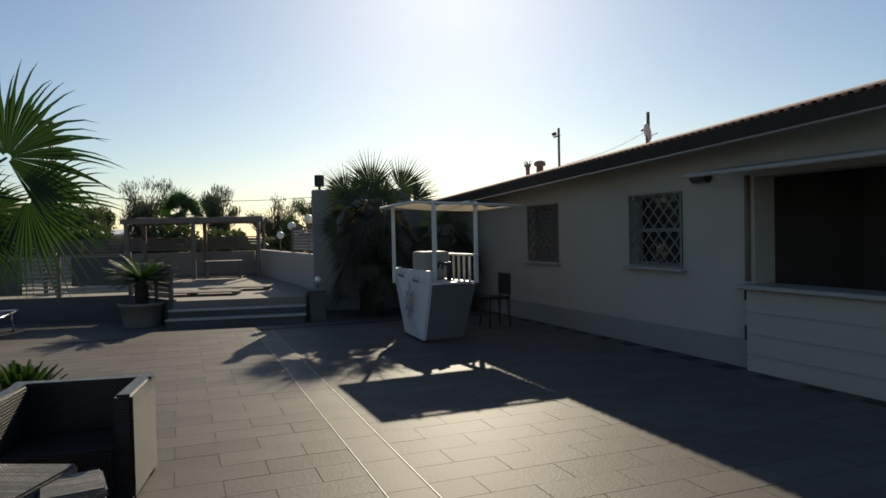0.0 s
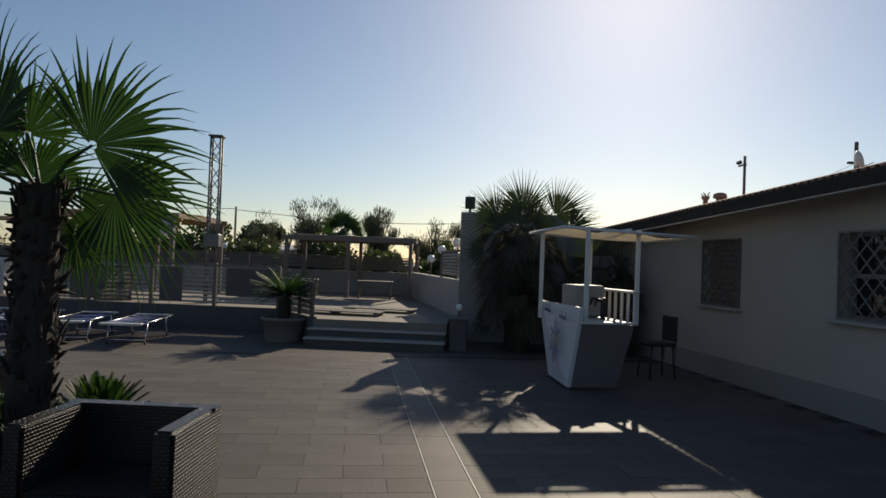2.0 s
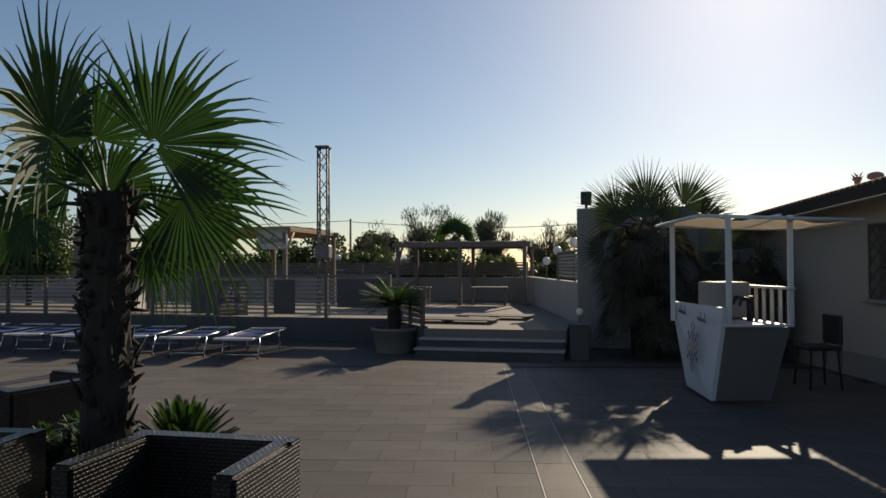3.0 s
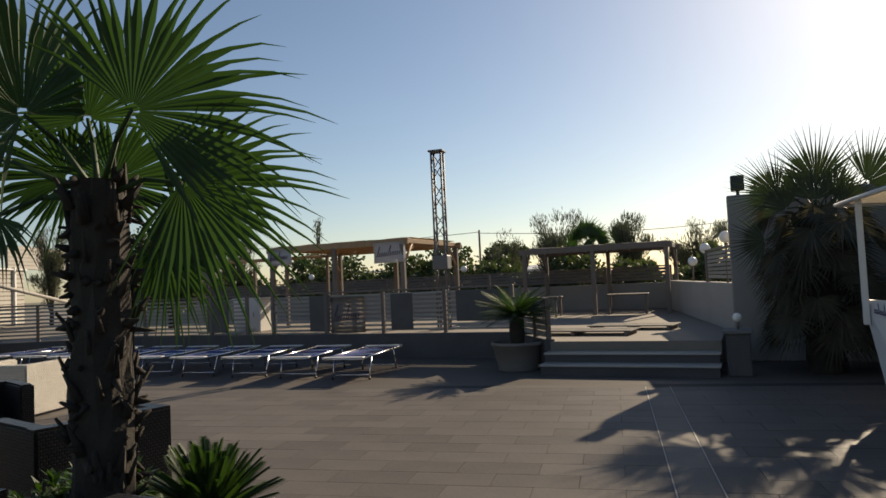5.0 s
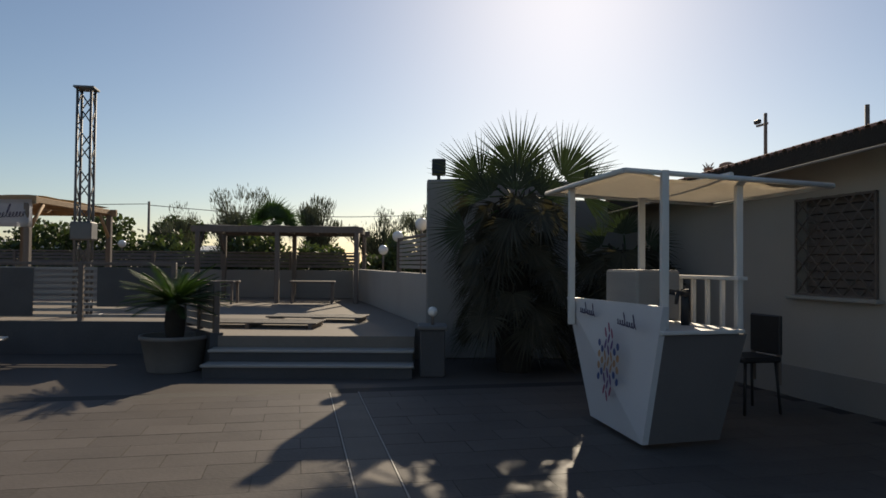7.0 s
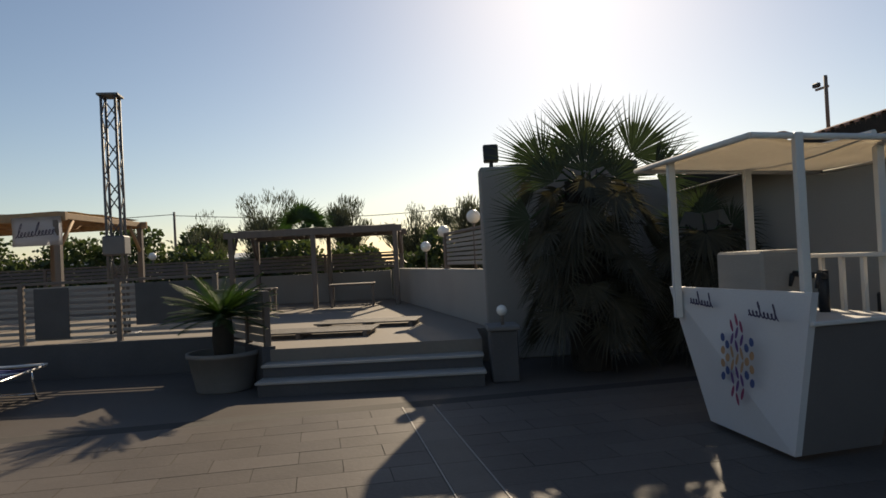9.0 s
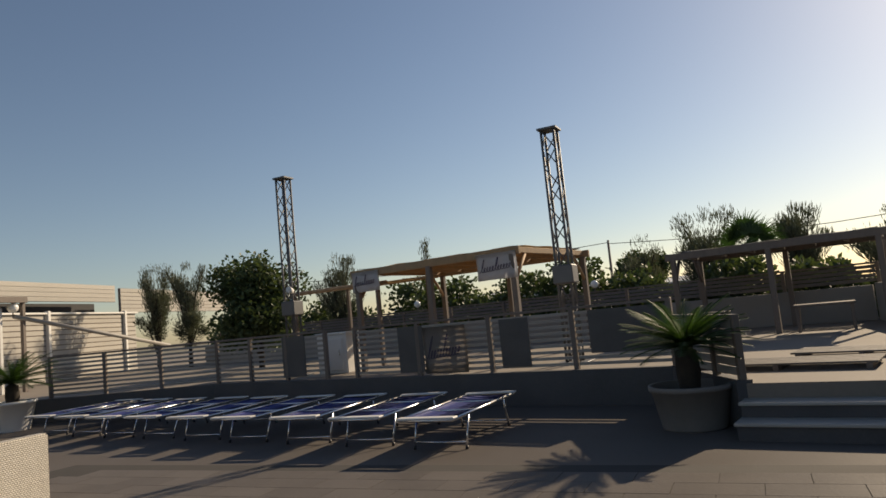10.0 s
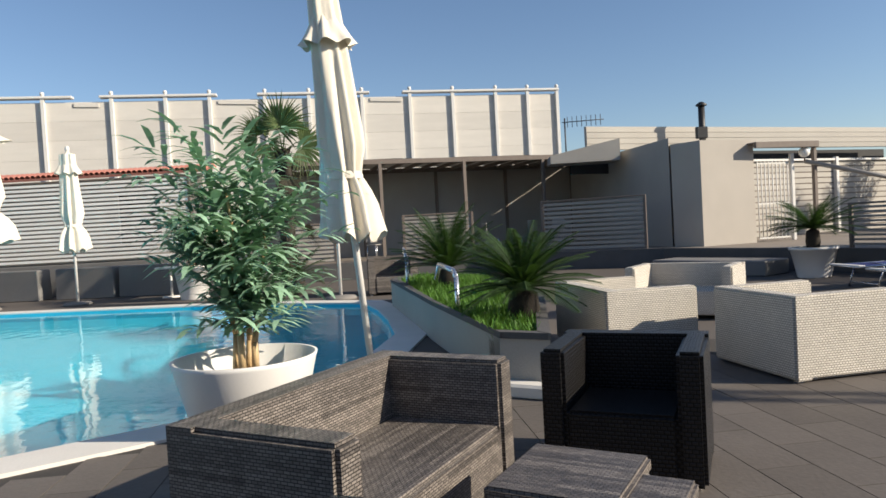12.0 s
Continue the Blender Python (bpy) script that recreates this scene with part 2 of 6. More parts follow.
M_STRIP = material("pale_metal_strip", (0.30, 0.28, 0.25), 0.6, 0.0, vary=0.1, scale=6)
M_INK = material("dark_ink", (0.045, 0.035, 0.09), 0.6)
M_GLOBE = material("opal_globe", (0.85, 0.84, 0.8), 0.25, vary=0.03)


def water_material():
    m = bpy.data.materials.new("pool_water")
    m.use_nodes = True
    t = m.node_tree
    b = t.nodes["Principled BSDF"]
    b.inputs["Base Color"].default_value = (0.80, 0.95, 0.98, 1)
    b.inputs["Roughness"].default_value = 0.02
    b.inputs["IOR"].default_value = 1.33
    b.inputs["Transmission Weight"].default_value = 1.0
    n = t.nodes.new("ShaderNodeTexNoise")
    n.inputs["Scale"].default_value, n.inputs["Detail"].default_value = 3.0, 3
    bp = t.nodes.new("ShaderNodeBump")
    bp.inputs["Strength"].default_value, bp.inputs["Distance"].default_value = 0.12, 0.05
    co = t.nodes.new("ShaderNodeTexCoord")
    t.links.new(co.outputs["Object"], n.inputs["Vector"])
    t.links.new(n.outputs["Fac"], bp.inputs["Height"])
    t.links.new(bp.outputs["Normal"], b.inputs["Normal"])
    return m


M_WATER = water_material()


# ---- mesh helpers ----
def add_box(bm, size, m=Matrix(), taper=(1, 1)):
    """A box centred on m's origin; taper scales its top."""
    x, y, z = (s / 2 for s in size)
    v = []
    for k, (sx, sy) in ((-z, (1, 1)), (z, taper)):
        v += [bm.verts.new(m @ Vector((a * x * sx, b * y * sy, k))) for a, b in ((-1, -1), (1, -1), (1, 1), (-1, 1))]
    for q in ((3, 2, 1, 0), (4, 5, 6, 7), (0, 1, 5, 4), (1, 2, 6, 5), (2, 3, 7, 6), (3, 0, 4, 7)):
        bm.faces.new([v[i] for i in q])
    return bm


def box(size, m=Matrix(), taper=(1, 1), bevel=0.0, seg=1):
    bm = add_box(bmesh.new(), size, m, taper)
    if bevel:
        bmesh.ops.bevel(bm, geom=bm.edges[:], offset=bevel, segments=seg, affect="EDGES", clamp_overlap=True)
    return bm


def add_tube(bm, a, b, r, n=8, r2=None):
    """A round bar from a to b."""
    a, b = Vector(a), Vector(b)
    q = (b - a).to_track_quat("Z", "Y").to_matrix()
    r2 = r if r2 is None else r2
    rings = []
    for p, rr in ((a, r), (b, r2)):
        rings.append([bm.verts.new(p + q @ Vector((math.cos(i * math.tau / n) * rr, math.sin(i * math.tau / n) * rr, 0))) for i in range(n)])
    for i in range(n):
        f = bm.faces.new((rings[0][i], rings[0][(i + 1) % n], rings[1][(i + 1) % n], rings[1][i]))
        f.smooth = True
    bm.faces.new(rings[0][::-1])
    bm.faces.new(rings[1])
    return bm


def tube(a, b, r, n=8, r2=None):
    return add_tube(bmesh.new(), a, b, r, n, r2)


def lathe(profile, n=24, m=Matrix()):
    """A turned shape from (radius, height) pairs."""
    bm = bmesh.new()
    rings = []
    for r, z in profile:
        if r < 1e-5:
            rings.append([bm.verts.new(m @ Vector((0, 0, z)))] * n)
        else:
            rings.append([bm.verts.new(m @ Vector((r * math.cos(i * math.tau / n), r * math.sin(i * math.tau / n), z))) for i in range(n)])
    for lo, hi in zip(rings, rings[1:]):
        for i in range(n):
            vs = list(dict.fromkeys((lo[i], lo[(i + 1) % n], hi[(i + 1) % n], hi[i])))
            if len(vs) > 2:
                bm.faces.new(vs).smooth = True
    return bm


def prism(points, z0, z1):
    """A flat polygon extruded upwards."""
    bm = bmesh.new()
    lo = [bm.verts.new((x, y, z0)) for x, y in points]
    hi = [bm.verts.new((x, y, z1)) for x, y in points]
    n = len(points)
    bm.faces.new(hi)
    bm.faces.new(lo[::-1])
    for i in range(n):
        bm.faces.new((lo[i], lo[(i + 1) % n], hi[(i + 1) % n], hi[i]))
    bmesh.ops.recalc_face_normals(bm, faces=bm.faces[:])
    return bm


def box_uv(me):
    """Texture coordinates in metres, by each face's own facing, for weaves."""
    uv = me.uv_layers.new(name="UVMap").data
    for p in me.polygons:
        n = p.normal
        k = max(range(3), key=lambda i: abs(n[i]))
        for li in p.loop_indices:
            c = me.vertices[me.loops[li].vertex_index].co
            uv[li].uv = ((c.y, c.z) if k == 0 else (c.x, c.z) if k == 1 else (c.x, c.y))


def mesh_of(name, bm, mat):
    me = bpy.data.meshes.new(name)
    bm.to_mesh(me)
    bm.free()
    me.materials.append(mat)
    return me


def part(name, bm, mat, parent=None, label="", m=Matrix(), uv=False):
    ob = new(name, mesh_of(name, bm, mat))
    if uv:
        box_uv(ob.data)
    ob.parent = parent
    ob.matrix_basis = m
    if label:
        ob["label"] = label
    return ob


def thing(name, label, category, m=Matrix(), group="", kind=""):
    ob = new(name)
    ob.empty_display_size = 0.2
    ob.matrix_basis = m
    return tagged(ob, label, category, group, kind)


def structure(name, bm, mat, label, category=""):
    return tagged(part(name, bm, mat), label, category, kind="structure")


def at(x, y, z=0.0, rz=0.0):
    return pose(x, y, z, 0, 0, rz)


def ribbon(bm, base, az, el, length, width, arch, n, rnd):
    p, prev = Vector(base), None
    side = Vector((-math.sin(az), math.cos(az), 0))
    for k in range(n + 1):
        w = width * math.sin(math.pi * min(0.97, 0.12 + 0.88 * k / n)) + 0.001
        pair = [bm.verts.new(p - side * w / 2), bm.verts.new(p + side * w / 2)]
        if prev:
            bm.faces.new((prev[0], prev[1], pair[1], pair[0]))
        prev = pair
        e = el - radians(arch) * k / n
        p = p + Vector((math.cos(az) * math.cos(e), math.sin(az) * math.cos(e), math.sin(e))) * length / n


# ---- the setting ----
POOL = [(-2.31, -2.66), (-6.66, 2.69), (-7.5, 3.06), (-8.6, 3.22), (-9.9, 3.32), (-11.3, 3.02), (-12.6, 2.66), (-13.7, 2.25), (-14.3, 0.6), (-14.7, -1.4), (-15.0, -6.0), (-13.5, -9.0), (-4.5, -9.0)]
LEDGE = [(0.78, 11.46), (-1.66, 11.46), (-2.75, 13.05), (-11.9, 13.05), (-15.2, 11.3), (-19.0, 8.9), (-20.6, 4.6), (-19.7, -1.3), (-18.9, -2.8)]
ZP = 0.44


def flat_with_hole(outer, hole, z):
    bm = bmesh.new()
    edges = []
    for ring in (outer, hole):
        vs = [bm.verts.new((x, y, z)) for x, y in ring]
        edges += [bm.edges.new((vs[i], vs[(i + 1) % len(vs)])) for i in range(len(vs))]
    bmesh.ops.triangle_fill(bm, use_beauty=True, use_dissolve=False, edges=edges)
    for f in bm.faces:
        if f.normal.z < 0:
            f.normal_flip()
    return bm


floor = structure("floor", flat_with_hole([(-60, -14), (9.5, -14), (9.5, 14.5), (-60, 14.5)], POOL, 0.0), M_FLOOR, "grey tiled poolside terrace floor", "floor")
structure("ground", flat_with_hole([(-900, -900), (900, -900), (900, 900), (-900, 900)], POOL, -0.02), M_GROUND, "dry earth reaching to the horizon", "ground")

platform = structure("terrace_platform", prism(LEDGE + [(-60, -2.8), (-60, 40), (9, 40), (9, 15), (0.78, 12.6)], 0.004, ZP), M_DECK, "raised terrace with a sunlit pale floor", "terrace")
kerb = bmesh.new()
for (xa, ya), (xb, yb) in zip(LEDGE[1:], LEDGE[2:]):
    a, b = Vector((xa, ya, 0)), Vector((xb, yb, 0))
    d = b - a
    add_box(kerb, (d.length + 0.02, 0.16, 0.47), at(*((a + b) / 2).xy, 0.237, math.degrees(math.atan2(d.y, d.x))))
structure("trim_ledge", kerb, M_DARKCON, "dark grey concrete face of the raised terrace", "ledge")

# pool: shell, coping, water
shell = bmesh.new()
lo = [shell.verts.new((x, y, -1.3)) for x, y in POOL]
hi = [shell.verts.new((x, y, 0.004)) for x, y in POOL]
shell.faces.new(lo)
for i in range(len(POOL)):
    shell.faces.new((lo[i], lo[(i + 1) % len(POOL)], hi[(i + 1) % len(POOL)], hi[i]))
structure("pool", shell, M_POOL, "turquoise lined swimming pool basin", "pool")
wat = bmesh.new()
wat.faces.new([wat.verts.new((x, y, -0.03)) for x, y in POOL])
water = structure("water", wat, M_WATER, "clear turquoise pool water with small ripples", "water")
water.visible_shadow = False
cop = bmesh.new()
cx = sum(p[0] for p in POOL) / len(POOL)
cy = sum(p[1] for p in POOL) / len(POOL)
inner = [cop.verts.new((x, y, 0.03)) for x, y in POOL]
outer = []
for i, (x, y) in enumerate(POOL):
    (ax, ay), (bx, by) = POOL[i - 1], POOL[(i + 1) % len(POOL)]
    n = (Vector((y - ay, ax - x)).normalized() + Vector((by - y, x - bx)).normalized()).normalized()
    if n.dot(Vector((x - cx, y - cy))) < 0:
        n = -n
    outer.append(cop.verts.new((x + n.x * 0.4, y + n.y * 0.4, 0.03)))
ring = [cop.faces.new((inner[i], inner[(i + 1) % len(POOL)], outer[(i + 1) % len(POOL)], outer[i])) for i in range(len(POOL))]
bmesh.ops.recalc_face_normals(cop, faces=ring)
ext = bmesh.ops.extrude_face_region(cop, geom=ring)
bmesh.ops.translate(cop, verts=[v for v in ext["geom"] if isinstance(v, bmesh.types.BMVert)], vec=(0, 0, -0.028))
bmesh.ops.recalc_face_normals(cop, faces=cop.faces[:])
structure("trim_coping", cop, M_COPING, "white stone coping round the pool", "coping")

# steps up to the terrace
for name, y, z0, z1 in (("step", 10.9, 0.0, 0.16), ("step", 11.18, 0.16, 0.30)):
    s = thing("stone_step", "low wide grey stone step with pale nosing", "step", group="steps to the terrace", kind="structure")
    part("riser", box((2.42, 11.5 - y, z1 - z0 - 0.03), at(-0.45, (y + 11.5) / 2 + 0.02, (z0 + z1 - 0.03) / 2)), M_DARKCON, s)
    part("nosing", box((2.46, 11.5 - y + 0.02, 0.03), at(-0.45, (y + 11.5) / 2, z1 - 0.015), bevel=0.006), M_NOSING, s, "pale tread nosing")

# ---- the long building ----
B = at(5.73, 4.91, 0, 11.3)


def eave(yl):
    return 2.59 - 0.044 * yl


def wall_with_openings(bm, y0, y1, openings, thick, m):
    """A wall along local y whose top follows the eave; openings: (y0, y1, z0, z1)."""
    def slab(a, b, za, zb, top=False):
        vs = []
        for yy in (a, b):
            zt = eave(yy) + 0.1 if top else zb
            for xx in (0, thick):
                vs += [bm.verts.new(m @ Vector((xx, yy, za))), bm.verts.new(m @ Vector((xx, yy, zt)))]
        for q in ((0, 1, 5, 4), (2, 6, 7, 3), (0, 2, 3, 1), (4, 5, 7, 6), (1, 3, 7, 5), (0, 4, 6, 2)):
            bm.faces.new([vs[i] for i in q])
    y = y0
    for a, b, z0, z1 in sorted(openings):
        slab(y, a, 0, 0, True)
        slab(a, b, 0, z0)
        slab(a, b, z1, 0, True)
        y = b
    slab(y, y1, 0, 0, True)
    bmesh.ops.recalc_face_normals(bm, faces=bm.faces[:])
    return bm


WINS = ((1.13, 2.18, 1.08, 2.06), (4.06, 5.06, 1.06, 2.04))
BAR = (-4.6, 0.0, 0.93, 2.14)
structure("wall_east", wall_with_openings(bmesh.new(), -13.5, 13.5, [*WINS, BAR], 0.3, B), M_PLASTER, "cream plastered outside wall in shade", "wall")
back = bmesh.new()
add_box(back, (0.2, 26.8, 3.6), B @ at(6.0, 0, 1.8))
for yl in (-13.3, 13.3):                                   # gable ends
    vs = [back.verts.new(B @ Vector((x, yl + s, z))) for s in (-0.1, 0.1) for x, z in ((0.31, 0), (5.9, 0), (5.9, eave(yl) + 1.4), (0.31, eave(yl)))]
    for qd in ((0, 1, 2, 3), (7, 6, 5, 4), (0, 4, 5, 1), (1, 5, 6, 2), (2, 6, 7, 3), (3, 7, 4, 0)):
        back.faces.new([vs[i] for i in qd])
bmesh.ops.recalc_face_normals(back, faces=back.faces[:])
structure("wall_back", back, M_PLASTER, "plain plastered walls closing the building", "wall")
plinth = bmesh.new()
add_box(plinth, (0.03, 13.4, 0.32), B @ at(-0.016, 6.7, 0.16))
add_box(plinth, (0.03, 8.9, 0.32), B @ at(-0.016, -9.05, 0.16))
structure("baseboard", plinth, M_PILLAR, "grey plinth along the foot of the wall", "plinth")

# roof with an edge of clay tiles
rf = bmesh.new()
q = [Vector((-0.5, -13.7, eave(-13.7) + 0.0)), Vector((-0.5, 13.7, eave(13.7) + 0.02)), Vector((6.3, 13.7, eave(13.7) + 1.72)), Vector((6.3, -13.7, eave(-13.7) + 1.72))]
top = [rf.verts.new(B @ (v + Vector((0, 0, 0.06)))) for v in q]
bot = [rf.verts.new(B @ v) for v in q]
rf.faces.new(top), rf.faces.new(bot[::-1])
for i in range(4):
    rf.faces.new((bot[i], bot[(i + 1) % 4], top[(i + 1) % 4], top[i]))
bmesh.ops.recalc_face_normals(rf, faces=rf.faces[:])
roof = structure("roof", rf, M_ROOFTILE, "low sloping roof edged with clay tiles", "roof")
edge = bmesh.new()                                         # fascia board with a thin drip trim at its foot
for x0, x1, dz0, dz1 in ((-0.545, -0.505, -0.1, 0.055),):
    vs = [edge.verts.new(B @ Vector((x, yl, eave(yl) + dz))) for yl in (-13.7, 13.7) for x, dz in ((x0, dz0), (x1, dz0), (x1, dz1), (x0, dz1))]
    for qd in ((0, 1, 2, 3), (7, 6, 5, 4), (0, 4, 5, 1), (1, 5, 6, 2), (2, 6, 7, 3), (3, 7, 4, 0)):
        edge.faces.new([vs[i] for i in qd])
bmesh.ops.recalc_face_normals(edge, faces=edge.faces[:])
structure("trim_fascia", edge, M_TRUNK, "dark brown fascia board along the eave", "fascia")
gut = tube(B @ Vector((-0.53, -13.7, eave(-13.7) - 0.115)), B @ Vector((-0.53, 13.7, eave(13.7) - 0.115)), 0.014, 8)
structure("trim_gutter", gut, M_PILLAR, "thin grey drip trim under the eave", "gutter")


def lattice_window(n, y0, y1, z0, z1, shut=False):
    w = thing(f"window_{n}", "barred window with its brown shutter closed" if shut else "dark barred window with a diamond lattice grille", "window", B, kind="structure")
    yc, zc, hy, hz = (y0 + y1) / 2, (z0 + z1) / 2, y1 - y0, z1 - z0
    if shut:
        for i in range(12):
            part("slat", box((0.02, hy - 0.12, hz / 12 - 0.008), at(0.1, yc, z0 + hz * (i + 0.5) / 12) @ pose(0, 0, 0, 0, 18, 0)), M_POST, w)
    else:
        part("pane", box((0.01, hy, hz), at(0.2, yc, zc)), M_GLASSDARK, w, "dark window glass")
    # Near-black backing gives the shade behind glass and slats by its colour.
    part("shutter", box((0.03, hy, hz), at(0.27, yc, zc)), M_DARK, w)
    fr = bmesh.new()
    for yy in (y0 + 0.03, y1 - 0.03):
        add_box(fr, (0.06, 0.06, hz), at(0.15, yy, zc))
    for zz in (z0 + 0.03, z1 - 0.03, zc):
        add_box(fr, (0.06, hy - 0.12, 0.05), at(0.15, yc, zz))
    part("window_frame", fr, M_GRILLE, w)
    part("window_sill", box((0.2, hy + 0.12, 0.04), at(0.0, yc, z0 - 0.02), bevel=0.008), M_NOSING, w, "pale stone sill")
    g = bmesh.new()
    for yy in (y0 + 0.012, y1 - 0.012):
        add_box(g, (0.016, 0.022, hz), at(-0.02, yy, zc))
    for zz in (z0 + 0.012, z1 - 0.012):
        add_box(g, (0.016, hy, 0.022), at(-0.02, yc, zz))
    step = 0.2
    c = -int(hz / step) * step
    while c < hy:
        for sgn in (1, -1):
            ya, yb = max(0, c), min(hy, c + hz)
            if yb - ya > 0.03:
                za, zb = ya - c, yb - c
                p, r = (y0 + ya, y0 + yb) if sgn > 0 else (y1 - ya, y1 - yb)
                add_tube(g, (-0.02, p, z0 + za), (-0.02, r, z0 + zb), 0.009, 5)
        c += step
    part("lattice_grille", g, M_POST if shut else M_GRILLE, w, "iron diamond grille")


M_GLASSDARK = material("dark_glass", (0.02, 0.022, 0.025), 0.06, vary=0.05, spec=0.6, bump=0)
lattice_window(1, *WINS[1], shut=True)
lattice_window(2, *WINS[0])

# bar hatch in the building: counter, lintel, back wall
bar = thing("bar_counter", "plastered outdoor bar counter below a dark serving hatch", "counter", B)
part("front", box((0.14, 4.55, 0.9), at(-0.074, -2.28, 0.45), bevel=0.01), M_PLASTER, bar)
part("top", box((0.5, 4.66, 0.05), at(0.02, -2.28, 0.93), bevel=0.012), M_NOSING, bar, "pale stone counter top")
# Inside of the bar, its shade put into the near-black wall colour.
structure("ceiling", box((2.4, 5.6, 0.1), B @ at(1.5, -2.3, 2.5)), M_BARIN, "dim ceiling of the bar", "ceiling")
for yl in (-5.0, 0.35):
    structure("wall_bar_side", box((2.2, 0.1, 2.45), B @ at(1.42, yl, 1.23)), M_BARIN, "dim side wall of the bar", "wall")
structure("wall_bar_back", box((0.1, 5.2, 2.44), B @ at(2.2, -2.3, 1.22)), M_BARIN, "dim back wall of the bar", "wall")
awn = thing("hatch_awning", "narrow pale awning board above the serving hatch", "awning", B)
part("board", box((0.75, 4.9, 0.04), at(-0.42, -2.2, 2.2) @ pose(0, 0, 0, 0, -8, 0), bevel=0.01), M_SLAT, awn)
part("post", tube((-0.02, 0.08, 0.98), (-0.02, 0.08, 2.16), 0.03), M_POST, awn)
part("post", tube((-0.02, -4.4, 0.98), (-0.02, -4.4, 2.16), 0.03), M_POST, awn)
# Grey strips on the flat front give the grooves' shade by colour.
for z in (0.2, 0.42, 0.66):
    part("front_groove", box((0.012, 4.5, 0.018), at(-0.148, -2.28, z)), M_GREYPLASTER, bar, "grey strip drawing a shallow horizontal groove")
for i, z in enumerate((0.86, 0.42)):
    v = thing("wall_vent", "small dark vent opening in the counter end", "vent", B @ at(-0.08, 0.004, z))
    part("grille", box((0.12, 0.02, 0.16), at(0, 0.012, 0), bevel=0.004), M_DARK, v)
lampw = thing("wall_lamp", "small dark bulkhead lamp on the plaster wall", "lamp", B @ at(-0.06, 0.75, 2.18))
part("housing", box((0.12, 0.3, 0.1), bevel=0.03, seg=2), M_IRON, lampw)

# things on the roof


def roof_z(x, yl):
    return eave(yl) + 0.08 + 1.7 * (x + 0.4) / 6.7


def mast(yl, x, h, label):
    m = thing("antenna_mast", label, "antenna", B @ at(x, yl, roof_z(x, yl)))
    part("pole", tube((0, 0, -0.15), (0, 0, h), 0.035, 8), M_POST, m)
    part("camera_arm", box((0.04, 0.32, 0.04), at(0, 0.1, h * 0.8)), M_POST, m)
    part("camera", box((0.09, 0.16, 0.09), at(0, 0.24, h * 0.88), bevel=0.02), M_IRON, m)
    return m


mast(11.0, 4.37, 1.09, "dark pole with a small surveillance camera on the roof")
dish = thing("satellite_dish", "pale satellite dish standing on the roof", "antenna", B @ at(4.87, 7.82, roof_z(4.87, 7.82) + 0.04))
part("bracket", tube((0, 0, -0.1), (0, 0, 0.22), 0.025), M_POST, dish)
part("reflector", lathe([(0.0, 0.0), (0.1, 0.012), (0.17, 0.035), (0.22, 0.065), (0.223, 0.075), (0.17, 0.047), (0.1, 0.022), (0, 0.012)], 22, pose(-0.03, 0.03, 0.22, 76, 0, 70)), M_WHITE, dish)
part("feed_arm", tube((-0.03, 0.03, 0.06), (0.22, -0.16, 0.2), 0.009, 6), M_POST, dish)
far_mast = thing("antenna_mast", "tall dark pole standing beyond the roof", "antenna", at(12.85, 20.82))
part("pole", tube((0, 0, -0.02), (0, 0, 5.75), 0.075, 8, 0.06), M_POST, far_mast)
part("insulator", box((0.3, 0.06, 0.08), at(-0.12, 0, 5.1), bevel=0.01), M_IRON, far_mast)
ch = thing("chimney_cowl", "round clay chimney cowl on the roof", "chimney", B @ at(4.84, 12.88, roof_z(4.84, 12.88) - 0.02))
part("flue", lathe([(0.11, -0.1), (0.11, 0.18), (0.13, 0.2), (0.13, 0.22)], 16), M_ROOFTILE, ch)
part("cap", lathe([(0.17, 0.2), (0.19, 0.24), (0.17, 0.32), (0.08, 0.36), (0, 0.36)], 16), M_ROOFTILE, ch)

vent = thing("roof_vent", "ragged dark vent pot on the roof", "vent", B @ at(4.7, 13.4, roof_z(4.7, 13.4) + 0.04))
part("flue", lathe([(0.06, -0.05), (0.07, 0.2), (0.1, 0.26), (0.1, 0.3), (0, 0.3)], 12), M_ROOFTILE, vent)
vt = bmesh.new()
for i in range(14):
    a = i * 2.4
    add_tube(vt, (0.07 * math.cos(a), 0.07 * math.sin(a), 0.2 + 0.012 * i), (0.13 * math.cos(a), 0.13 * math.sin(a), 0.27 + 0.012 * i), 0.02, 4, 0.006)
part("ragged_cap", vt, M_POST, vent)
wire = thing("roof_cable", "thin slack cable from the pole to the roof", "cable")
cb = bmesh.new()
pts = [Vector((12.85, 20.82, 5.1)).lerp(Vector((8.2, 16.9, 3.5)), k / 8) - Vector((0, 0, 0.12 * math.sin(math.pi * k / 8))) for k in range(9)]
for a, b in zip(pts, pts[1:]):
    add_tube(cb, a, b, 0.006, 4)
part("line", cb, M_CABLE, wire)

# ---- left-hand buildings ----


def frame_line(ax, ay, bx, by):
    """A pose at a, whose x axis runs to b, and the length."""
    d = Vector((bx - ax, by - ay))
    return at(ax, ay, 0, math.degrees(math.atan2(d.y, d.x))), d.length


